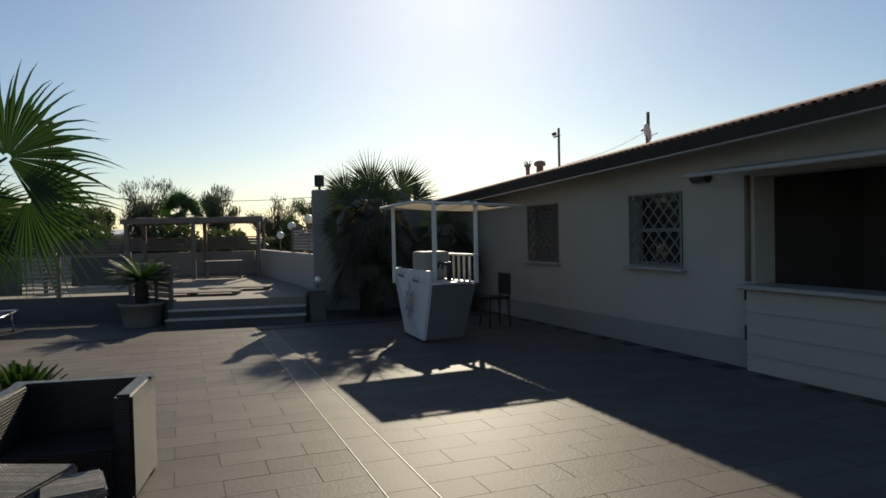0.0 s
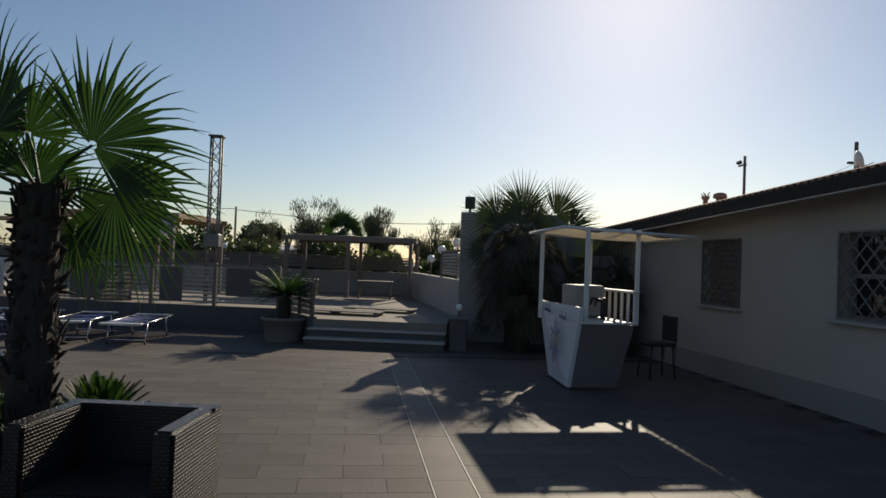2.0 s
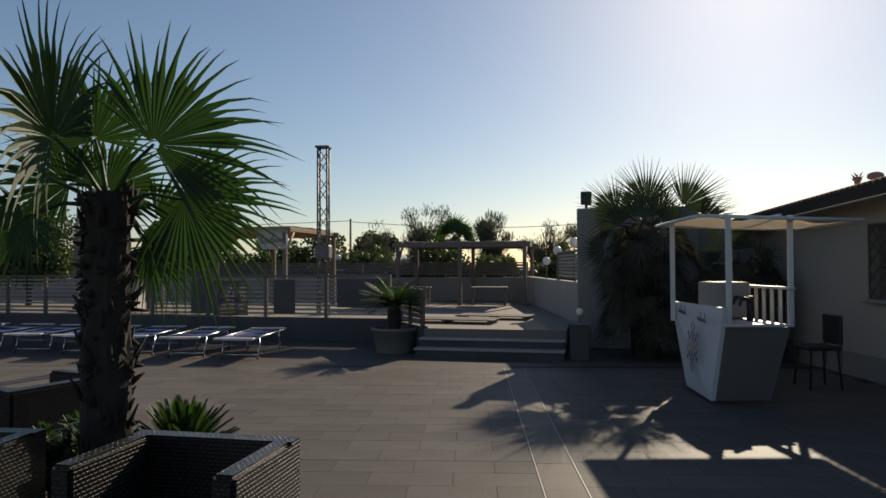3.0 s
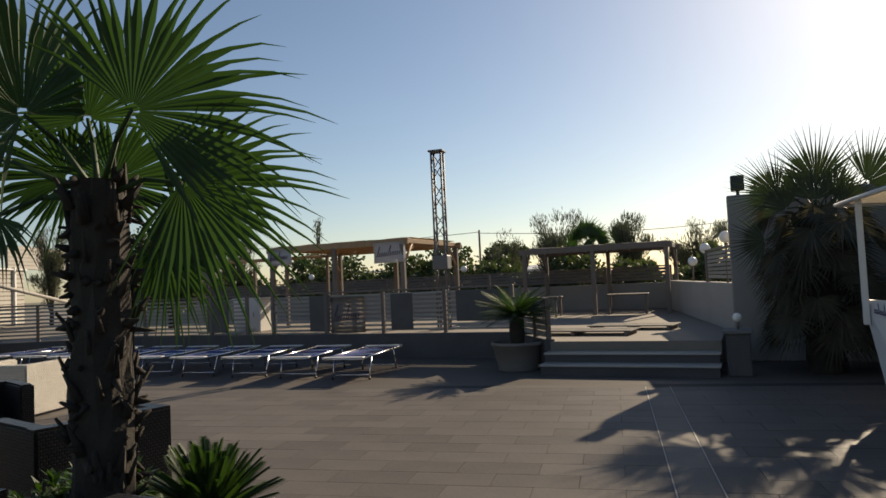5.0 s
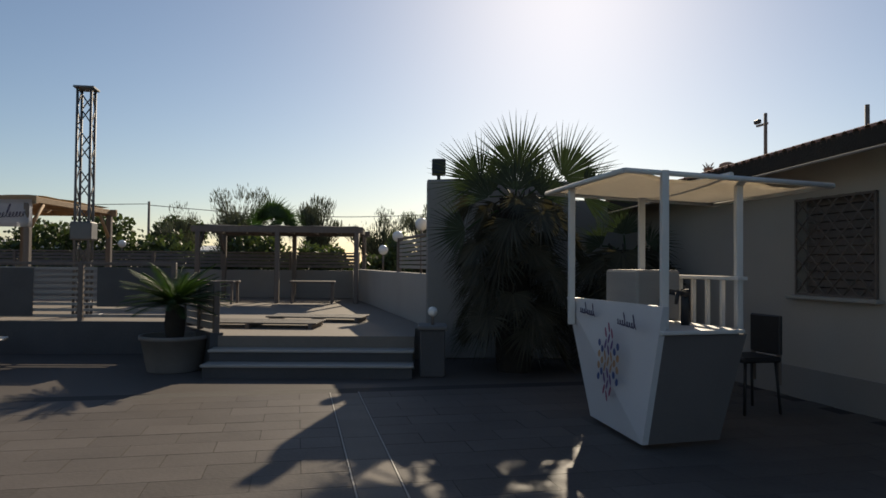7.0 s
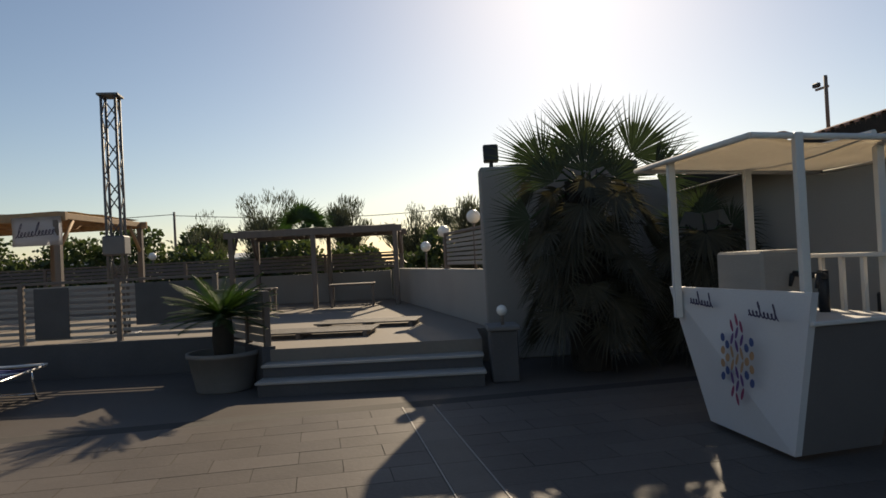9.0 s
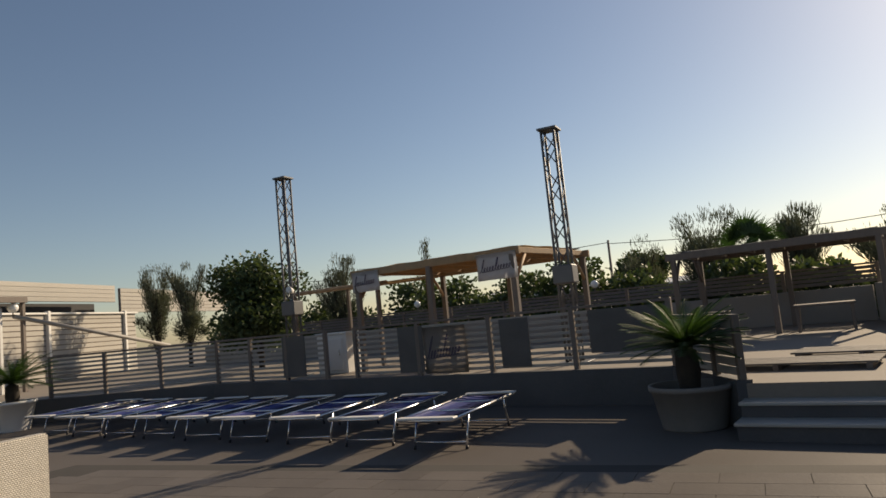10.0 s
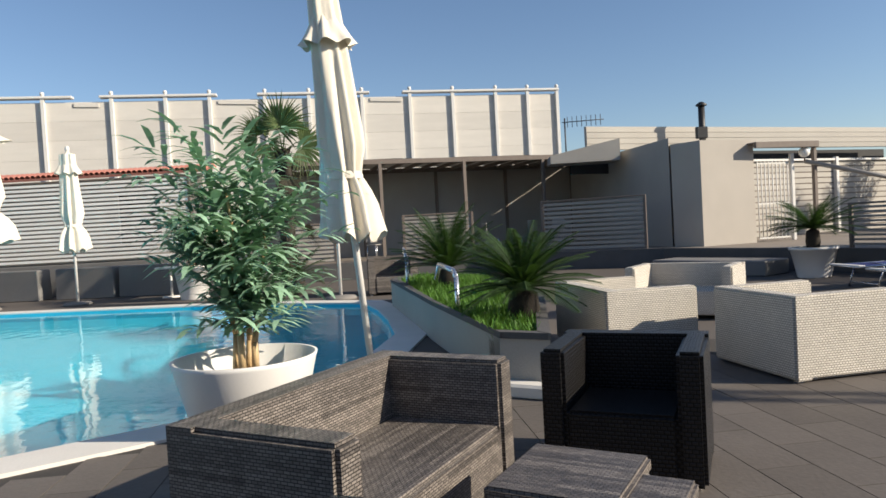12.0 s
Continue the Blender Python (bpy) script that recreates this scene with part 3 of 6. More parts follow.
def boarded_wall(name, a, b, z0, z1, board, post_every, label, cap=True, slit=0.005, core=None, face=None, posts=None, caps=()):
    m, length = frame_line(*a, *b)
    w = thing(name, label, "wall", m, kind="structure")
    part("core", box((length, 0.1, z1 - z0), at(length / 2, 0.07, (z0 + z1) / 2)), core or M_WHITEWALL, w)
    n = max(1, int((z1 - z0) / board))
    h = (z1 - z0) / n
    me = mesh_of("board", box((length, 0.02, h - slit), bevel=0.002), face or M_WHITEWALL)
    for i in range(n):
        o = new("board", me)
        o.parent, o.matrix_basis = w, at(length / 2, 0.008, z0 + h * (i + 0.5))
    xs = posts if posts is not None else [min(length, i * post_every) for i in range(int(length / post_every) + 1)]
    pm = mesh_of("post", box((0.13, 0.12, z1 - z0 + 0.12), bevel=0.008), M_WHITE)
    for x in xs:
        o = new("post", pm)
        o.parent, o.matrix_basis = w, at(x, -0.05, (z0 + z1) / 2 + 0.06)
    ball = mesh_of("finial", lathe([(0.04, 0), (0.05, 0.03), (0.075, 0.07), (0.08, 0.11), (0.055, 0.16), (0, 0.18)], 12), M_WHITE)
    for x0, x1 in caps:
        part("cap_rail", box((x1 - x0, 0.3, 0.09), at((x0 + x1) / 2, 0.0, z1 + 0.165), bevel=0.015), M_WHITE, w)
        for x in xs:
            if x0 < x < x1:
                o = new("finial", ball)
                o.parent, o.matrix_basis = w, at(x, -0.05, z1 + 0.2)
    for x0, x1 in zip(caps, caps[1:]):
        part("loose_board", box((x1[0] - x0[1] - 0.05, 0.03, 0.14), at((x0[1] + x1[0]) / 2, -0.03, z1 - 0.12) @ pose(0, 0, 0, 0, 1.5, 0), bevel=0.004), face or M_WHITEWALL, w)
    if cap and not caps:
        part("cap_rail", box((length + 0.2, 0.26, 0.07), at(length / 2, 0.04, z1 + 0.035), bevel=0.01), M_WHITE, w)
    return w


def slat_fence(a, b, z0, height, slats, post_every, label, group="", slat_mat=None, base_h=0.0, fill=0.62, nets=()):
    """A fence of flat slats between posts; one object each."""
    m, length = frame_line(*a, *b)
    f = thing("slat_fence", label, "fence", m @ at(0, 0, z0), group)
    k = max(1, round(length / post_every))
    gap = length / k
    post = mesh_of("post", box((0.07, 0.07, height + 0.05), at(0, 0, (height + 0.05) / 2), bevel=0.006), M_POST)
    for i in range(k + 1):
        o = new("post", post)
        o.parent, o.matrix_basis = f, at(i * gap, 0, 0)
    pitch = (height - base_h - 0.06) / slats
    sl = mesh_of("slat", box((gap - 0.08, 0.022, pitch * fill), bevel=0.003), slat_mat or M_SLAT)
    for i in range(k):
        for j in range(slats):
            o = new("slat", sl)
            o.parent, o.matrix_basis = f, at((i + 0.5) * gap, 0, 0.06 + base_h + pitch * (j + 0.5))
    for x0, x1, lo, hi in nets:                            # cloth tied behind the slats
        part("shade_net", box((x1 - x0, 0.012, hi - lo), at((x0 + x1) / 2, 0.024, (lo + hi) / 2), bevel=0.003), M_NET, f, "dark grey shade net")
    part("top_rail", box((length, 0.06, 0.04), at(length / 2, 0, height + 0.03), bevel=0.005), M_POST, f)
    return f


# This wall takes the lighter boards, whose colour carries the sunlight.
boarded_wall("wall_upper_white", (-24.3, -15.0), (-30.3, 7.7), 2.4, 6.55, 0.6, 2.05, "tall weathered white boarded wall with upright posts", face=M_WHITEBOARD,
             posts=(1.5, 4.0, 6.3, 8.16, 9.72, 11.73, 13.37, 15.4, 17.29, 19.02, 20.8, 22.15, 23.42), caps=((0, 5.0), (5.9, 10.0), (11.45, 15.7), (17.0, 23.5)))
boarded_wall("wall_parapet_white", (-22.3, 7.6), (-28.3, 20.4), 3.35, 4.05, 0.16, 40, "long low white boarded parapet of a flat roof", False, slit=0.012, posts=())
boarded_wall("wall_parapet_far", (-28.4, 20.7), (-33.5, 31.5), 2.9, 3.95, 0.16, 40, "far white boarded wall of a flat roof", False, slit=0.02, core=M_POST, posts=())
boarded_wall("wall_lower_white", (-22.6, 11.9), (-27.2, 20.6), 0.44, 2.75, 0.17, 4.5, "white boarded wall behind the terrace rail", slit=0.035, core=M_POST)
# Near-black panel set where there is only shade under the parapet.
structure("wall_dark_gap", box((14.2, 0.1, 0.66), frame_line(-22.5, 7.6, -28.6, 20.4)[0] @ at(7.1, 0.9, 3.05)), M_DARK, "near-black panel drawing the shaded gap below the parapet", "wall")
structure("wall_block", prism([(-19.3, 9.95), (-19.95, 11.5), (-22.6, 11.4), (-22.3, 9.6), (-19.95, 9.4)], ZP - 0.05, 3.12), M_PLASTER, "smooth cream plastered block at the terrace end", "wall")
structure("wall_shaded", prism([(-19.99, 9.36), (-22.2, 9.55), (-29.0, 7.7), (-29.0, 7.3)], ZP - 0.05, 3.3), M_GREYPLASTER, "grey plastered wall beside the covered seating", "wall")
shed = bmesh.new()
sf = [[shed.verts.new((x, y, z)) for y, z in ((6.5, 3.0), (8.55, 3.0), (8.55, 3.64), (6.5, 3.24))] for x in (-22.25, -23.4)]
shed.faces.new(sf[0]), shed.faces.new(sf[1][::-1])
for i in range(4):
    shed.faces.new((sf[0][i], sf[1][i], sf[1][(i + 1) % 4], sf[0][(i + 1) % 4]))
bmesh.ops.recalc_face_normals(shed, faces=shed.faces[:])
structure("wall_shed_gable", shed, M_GREYPLASTER, "grey sloping end of a low shed roof", "wall")
gate = thing("iron_gate", "white barred iron gate beside the plaster block", "gate", at(-20.0, 11.6, ZP, 110), kind="structure")
for i in range(9):
    part("bar", tube((0.12 * i, 0, 0.05), (0.12 * i, 0, 2.1), 0.016, 6), M_WHITE, gate)
for z in (0.1, 1.0, 2.05):
    part("cross_rail", box((1.0, 0.03, 0.04), at(0.48, 0, z)), M_WHITE, gate)
part("hinge_post", box((0.1, 0.1, 2.3), at(1.1, 0, 1.15), bevel=0.01), M_WHITE, gate)
fl2 = thing("floodlight", "dark square floodlight on the parapet", "floodlight", at(-19.6, 10.1, 3.12, 100))
part("bracket", box((0.06, 0.06, 0.1), at(0, 0, 0.05)), M_IRON, fl2)
part("housing", box((0.3, 0.12, 0.3), at(0, 0, 0.22), bevel=0.02), M_IRON, fl2)
flue = thing("chimney_flue", "dark metal chimney flue with a cap", "chimney", at(-23.2, 11.25, 3.55))
part("pipe", tube((0, 0, -0.6), (0, 0, 1.0), 0.1, 12), M_IRON, flue)
part("cap", lathe([(0.16, 1.02), (0.17, 1.06), (0.05, 1.14), (0, 1.15)], 14), M_IRON, flue)
ramp = thing("sloping_rail", "pale sloping handrail across the boarded wall", "handrail", at(0, 0, 0))
part("rail", tube((-20.3, 12.95, 2.5), (-20.6, 17.8, 1.3), 0.06, 8), M_SLAT, ramp)
aer = thing("tv_aerial", "thin rooftop television aerial", "antenna", at(-27.5, 7.6, 4.2))
part("mast", tube((0, 0, -1.2), (0, 0, 0.9), 0.03, 6), M_IRON, aer)
part("boom", tube((0, -0.1, 0.75), (0.2, 1.4, 0.75), 0.018, 6), M_IRON, aer)
el = bmesh.new()
for i in range(8):
    y = 0.1 + 0.17 * i
    add_tube(el, (0.14 * y, y, 0.55), (0.14 * y, y, 0.95), 0.012, 4)
part("elements", el, M_IRON, aer)

# ---- trusses and terrace furniture ----


def truss(x, y, h, label):
    t = thing("lighting_truss", label, "truss", at(x, y, ZP, 8), "trusses on the terrace")
    w = 0.105
    for sx, sy in ((-1, -1), (1, -1), (1, 1), (-1, 1)):
        part("chord", tube((sx * w, sy * w, 0), (sx * w, sy * w, h), 0.022, 8), M_STEEL, t)
    n = int(h / 0.29)
    for i in range(n):
        z0, z1 = h * i / n, h * (i + 1) / n
        for (ax, ay), (bx, by) in (((-w, -w), (w, -w)), ((w, -w), (w, w)), ((w, w), (-w, w)), ((-w, w), (-w, -w))):
            if i % 2:
                ax, ay, bx, by = bx, by, ax, ay
            part("brace", tube((ax, ay, z0), (bx, by, z1), 0.011, 5), M_STEEL, t)
    part("base_plate", box((0.5, 0.5, 0.03), at(0, 0, 0.015), bevel=0.004), M_STEEL, t)
    part("top_plate", box((0.32, 0.32, 0.035), at(0, 0, h + 0.018), bevel=0.006), M_STEEL, t)
    part("sleeve_block", box((0.33, 0.33, 0.3), at(0, 0, 1.4), bevel=0.02), M_STEEL, t, "sliding sleeve block")
    return t


truss(-4.7, 14.35, 3.74, "upright aluminium lighting truss standing behind the rail")
truss(-10.9, 14.3, 4.15, "upright aluminium lighting truss beside a green tree")

for a, b, g, nets in (((-2.78, 13.12), (-8.15, 13.12), 1.25, ((0.0, 1.1, 0.24, 0.82), (2.02, 2.5, 0.1, 0.8), (3.92, 4.42, 0.08, 0.82))),
                      ((-8.86, 13.12), (-11.9, 13.12), 1.1, ((0.5, 1.1, 0.1, 0.83),)),
                      ((-11.9, 13.12), (-15.15, 11.42), 1.2, ())):
    slat_fence(a, b, ZP, 0.84, 9, g, "low terrace railing of pale slats with dark net panels", "terrace railings", fill=0.5, nets=nets)
slat_fence((-1.68, 11.5), (-2.75, 13.05), ZP, 0.62, 6, 0.6, "short low railing beside the steps", "terrace railings", fill=0.9)
slat_fence((-19.22, 8.5), (-20.15, 6.0), ZP, 1.35, 11, 2.4, "pale slatted screen panel on a metal frame", "screens of the seating area")
slat_fence((-20.4, 0.3), (-20.1, -0.9), ZP, 1.1, 9, 1.3, "pale slatted screen panel on a metal frame", "screens of the seating area")
slat_fence((-20.65, 4.1), (-20.45, 2.2), ZP, 1.2, 11, 2.4, "pale slatted screen panel on a metal frame", "screens of the seating area")

# back and side walls of the terrace
SIDE_A, SIDE_B = (1.04, 12.7), (-0.77, 20.8)
m, ln = frame_line(*SIDE_A, *SIDE_B)
structure("wall_side", box((ln, 0.2, 0.76), m @ at(ln / 2, 0, ZP + 0.38), bevel=0.01), M_GREYPLASTER, "white rendered terrace side wall", "wall")
slat_fence((1.03, 12.75), (0.47, 15.28), ZP + 0.76, 0.56, 7, 1.9, "pale slats on top of the terrace side wall", "terrace screens", fill=0.7)
structure("wall_north", box((22, 0.2, 0.72), at(-11.9, 20.9, ZP + 0.36), bevel=0.01), M_PILLAR, "grey rendered wall behind the terrace", "wall")
slat_fence((-0.78, 20.9), (-22.0, 20.9), ZP + 0.72, 0.42, 4, 1.8, "weathered grey slats on top of the back wall", "terrace screens", M_GREYBOARD, fill=0.8)


def pergola(x0, x1, y0, y1, z, label, cloth, posts_front=3, rz=0, wood=None):
    wood = wood or M_WOOD
    p = thing("pergola", label, "pergola", at(x0, y0, ZP, rz))
    w, d, h = x1 - x0, y1 - y0, z - ZP
    for yy in (0, d):
        for i in range(posts_front):
            xx = w * i / (posts_front - 1)
            part("post", box((0.1, 0.1, h - 0.1), at(xx, yy, (h - 0.1) / 2), bevel=0.008), M_POST, p)
    for yy in (0, d):
        part("beam", box((w + 0.3, 0.07, 0.14), at(w / 2, yy, h - 0.05), bevel=0.006), wood, p)
    k = int(w / 0.55)
    for i in range(k + 1):
        part("rafter", box((0.06, d - 0.08, 0.1), at(w * i / k, d / 2, h - 0.03), bevel=0.005), wood, p)
    for xx in (0, w):
        for s in (1, -1):
            yy = 0 if s > 0 else d
            part("brace", tube((xx, yy, h - 0.6), (xx, yy + s * 0.45, h - 0.1), 0.035, 6), wood, p)
    if cloth:
        bm = bmesh.new()
        n = 10
        grid = [[bm.verts.new((w * i / n, d * j / 6, h + 0.075 - 0.05 * abs(math.sin(i * 1.3)) * abs(math.sin(j * 1.9 + i)) - 0.03 * (j == 0))) for j in range(7)] for i in range(n + 1)]
        for i in range(n):
            for j in range(6):
                bm.faces.new((grid[i][j], grid[i + 1][j], grid[i + 1][j + 1], grid[i][j + 1])).smooth = True
        bmesh.ops.solidify(bm, geom=bm.faces[:], thickness=0.012)
        part("shade_cloth", bm, cloth, p, "sagging shade cloth")
    return p


pergola(-9.3, -5.75, 14.6, 17.6, 2.42, "timber pergola with a tan shade cloth roof", M_TAN)
pergola(-4.15, -0.6, 18.4, 20.5, 2.15, "low weathered pergola with thin pale cloth", M_GREYCLOTH, 3, 0, M_POST)

# low lean-to cloth between the pergola and the truss
lt = thing("shade_awning", "low brown cloth awning strung beside the pergola", "awning", at(0, 0, 0))
part("beam", tube((-12.2, 15.55, 2.22), (-9.3, 15.5, 2.2), 0.045, 8), M_WOOD, lt)
for x in (-12.15, -9.6):
    part("post", box((0.08, 0.08, 2.2 - ZP), at(x, 15.55, (2.2 + ZP) / 2), bevel=0.006), M_POST, lt)
    part("post", box((0.08, 0.08, 2.3 - ZP), at(x, 17.4, (2.3 + ZP) / 2), bevel=0.006), M_POST, lt)
part("beam", tube((-12.2, 17.4, 2.32), (-9.3, 17.4, 2.32), 0.045, 8), M_WOOD, lt)
cl = bmesh.new()
g = [[cl.verts.new((-12.2 + 0.24 * i, 15.5 + 0.32 * j, 2.26 + 0.017 * j - 0.07 * abs(math.sin(i * 1.1 + j)))) for j in range(7)] for i in range(13)]
for i in range(12):
    for j in range(6):
        cl.faces.new((g[i][j], g[i + 1][j], g[i + 1][j + 1], g[i][j + 1])).smooth = True
bmesh.ops.solidify(cl, geom=cl.faces[:], thickness=0.012)
part("cloth", cl, M_TAN, lt, "sagging brown cloth")
wl = thing("spot_lamp", "small white spot lamp clamped to the truss", "lamp", at(-10.66, 14.1, 2.2))
part("clamp", box((0.12, 0.1, 0.06), at(-0.1, 0.08, 0), bevel=0.01), M_IRON, wl)
part("housing", lathe([(0, -0.08), (0.05, -0.08), (0.07, 0.06), (0.06, 0.08), (0, 0.07)], 14, pose(0, -0.05, 0, 80, 0, 20)), M_WHITE, wl)
gateawn = thing("gate_awning", "narrow brown timber awning above the iron gate", "awning", at(-20.0, 11.6, ZP, 110), kind="structure")
part("fascia", box((2.0, 0.08, 0.16), at(0.7, -0.3, 2.5), bevel=0.008), M_POST, gateawn)
part("board", box((2.0, 0.9, 0.04), at(0.7, 0.14, 2.56), bevel=0.006), M_POST, gateawn)
part("post", box((0.1, 0.1, 2.5), at(1.65, -0.2, 1.25), bevel=0.008), M_POST, gateawn)


# ---- plants ----
def fan_leaf(hub, mid, nrm, fan, droop, rnd, cnt=34, half=106):
    """One fan: folded segments joined to half their length, then free and drooping."""
    bm = bmesh.new()
    mid, nrm = mid.normalized(), nrm.normalized()
    side = nrm.cross(mid).normalized()
    spread = radians(half * rnd.uniform(0.94, 1.06))
    pitch = 2 * spread / (cnt - 1)
    for j in range(cnt):
        a = -spread + pitch * j
        ray = mid * math.cos(a) + side * math.sin(a)
        across = nrm.cross(ray).normalized()
        ll = fan * rnd.uniform(0.86, 1.06) * (0.62 + 0.38 * math.cos(a * 0.75))
        sway = across * fan * rnd.uniform(-0.05, 0.05)
        bend = droop * (0.5 + rnd.random() * 0.5)
        prev = None
        for q, wide in ((0.04, 1.1), (0.28, 1.1), (0.48, 1.08), (0.64, 0.5), (0.84, 0.26), (1.0, 0.03)):
            wd = wide * pitch * ll * min(q, 0.5)
            c = hub + ray * ll * q + nrm * (0.16 * fan * q * q) + sway * q * q - Vector((0, 0, bend * ll * q ** 3))
            fold = nrm * wd * 0.3
            row = [bm.verts.new(c - across * wd / 2 + fold), bm.verts.new(c), bm.verts.new(c + across * wd / 2 + fold)]
            if prev:
                for k in (0, 1):
                    bm.faces.new((prev[k], prev[k + 1], row[k + 1], row[k]))
            prev = row
    return bm


def fan_palm(m, trunk_h, trunk_r, label, seed, facing=0.0, fronds=(), leaves=0, petiole=0.45, fan=0.8, droop=0.3, skirt=0, skirt_r=0.5, half=106, skin=None):
    """A fan palm. Fronds: right, up, away of the hub from the trunk's top; turn of the midrib; yaw, pitch of the face; size."""
    rnd = random.Random(seed)
    p = thing("fan_palm", label, "palm tree", m)
    tr = bmesh.new()
    n, rings = 14, []
    for k in range(13):
        z = trunk_h * k / 12
        rings.append([tr.verts.new(((trunk_r * (1.15 - 0.2 * k / 12) + rnd.uniform(-0.02, 0.02)) * math.cos(i * math.tau / n),
                                    (trunk_r * (1.15 - 0.2 * k / 12) + rnd.uniform(-0.02, 0.02)) * math.sin(i * math.tau / n), z)) for i in range(n)])
    for a, b in zip(rings, rings[1:]):
        for i in range(n):
            tr.faces.new((a[i], a[(i + 1) % n], b[(i + 1) % n], b[i]))
    for k in range(260):                                   # old leaf bases
        z, az = rnd.uniform(0.1, trunk_h), rnd.uniform(0, math.tau)
        c = Vector((math.cos(az) * trunk_r, math.sin(az) * trunk_r, z))
        reach = rnd.uniform(0.02, 0.08)
        o = Vector((math.cos(az + rnd.uniform(-0.6, 0.6)) * reach, math.sin(az + rnd.uniform(-0.6, 0.6)) * reach, rnd.uniform(-0.05, 0.15)))
        add_tube(tr, c, c + o, rnd.uniform(0.012, 0.032), 4, 0.006)
    part("trunk", tr, M_TRUNK, p, "shaggy brown trunk")
    up = Vector((0, 0, 1))
    away = Vector((math.cos(radians(facing)), math.sin(radians(facing)), 0))
    right = away.cross(up)
    top = Vector((0, 0, trunk_h - 0.08))
    spec = list(fronds)
    for i in range(leaves):                                # an even crown
        az, el = i * 2.399 + rnd.uniform(-0.3, 0.3), radians(78 - 95 * (i + 0.5) / leaves)
        r, f = petiole * math.cos(el) * math.sin(az), petiole * math.cos(el) * math.cos(az)
        spec.append((r, petiole * math.sin(el), f, 90 if el > 0.3 else -60, math.degrees(math.atan2(r, -f)), 25, fan * rnd.uniform(0.85, 1.1)))
    for r, u, f, turn, yaw, pit, size in spec:
        hub = Vector((0, 0, trunk_h)) + right * r + up * u + away * f
        y, t = radians(yaw), radians(pit)
        nrm = (right * math.sin(y) - away * math.cos(y)) * math.cos(t) + up * math.sin(t)
        e1 = right * math.cos(y) + away * math.sin(y)
        e2 = nrm.cross(e1)
        bow = top.lerp(hub, 0.55) + up * 0.05
        part("petiole", add_tube(tube(top, bow, 0.017, 5, 0.012), bow, hub, 0.012, 5, 0.009), M_PALM, p)
        part("fan_leaf", fan_leaf(hub, e1 * math.cos(radians(turn)) + e2 * math.sin(radians(turn)), nrm, size, droop, rnd, half=half), skin or M_PALM, p)
    for i in range(skirt):                                 # old leaves hanging round the trunk
        az, z = i * 2.399 + rnd.uniform(-0.4, 0.4), trunk_h * (0.22 + 0.8 * (i + 0.5) / skirt)
        out = Vector((math.cos(az), math.sin(az), 0))
        hub = out * skirt_r * rnd.uniform(0.6, 1.15) + up * z
        part("petiole", tube(out * trunk_r + up * (z + 0.1), hub, 0.012, 5, 0.009), M_DRYPALM, p)
        lift = rnd.uniform(-0.2, 0.5)
        part("fan_leaf", fan_leaf(hub, out * 0.4 - up * 0.9, out * 0.9 + up * lift, 0.55 * rnd.uniform(0.8, 1.15), 0.2, rnd, 30), M_DRYPALM, p, "dry hanging leaf")
    return p


def cycad(m, trunk_h, fronds, length, label, seed, trunk_r=0.11, rise=72, arch=48, low=6):
    """A sago palm: feather fronds of fine leaflets over a stubby trunk."""
    rnd = random.Random(seed)
    p = thing("sago_palm", label, "cycad", m)
    part("trunk", lathe([(trunk_r * 0.9, -0.03), (trunk_r * 1.15, trunk_h * 0.4), (trunk_r, trunk_h * 0.85), (0, trunk_h)], 12), M_TRUNK, p)
    for i in range(fronds):
        az = i * 2.399 + rnd.uniform(-0.2, 0.2)
        el = radians(rise - (rise - low) * (i + 0.5) / fronds + rnd.uniform(-6, 6))
        ll = length * rnd.uniform(0.85, 1.1)
        bm = bmesh.new()
        pt, e = Vector((0, 0, trunk_h * 0.95)), el
        h = Vector((math.cos(az), math.sin(az), 0))
        side = Vector((-math.sin(az), math.cos(az), 0))
        n = 40
        last = pt
        for k in range(n):
            d = h * math.cos(e) + Vector((0, 0, math.sin(e)))
            pt = pt + d * ll / n
            add_tube(bm, last, pt, 0.006, 3)
            last = pt
            e -= radians(arch) / n
            w = 0.14 * ll / 0.8 * math.sin(math.pi * min(0.98, 0.12 + 0.85 * k / n)) ** 0.6
            upv = side.cross(d).normalized() * -1
            for s in (-1, 1):
                out = (side * s + d * 0.55 + upv * -0.22).normalized()
                a, b = pt - d * 0.0065, pt + d * 0.0065
                bm.faces.new((bm.verts.new(a), bm.verts.new(pt + out * w), bm.verts.new(b)))
        part("frond", bm, M_CYCAD, p)
    return p


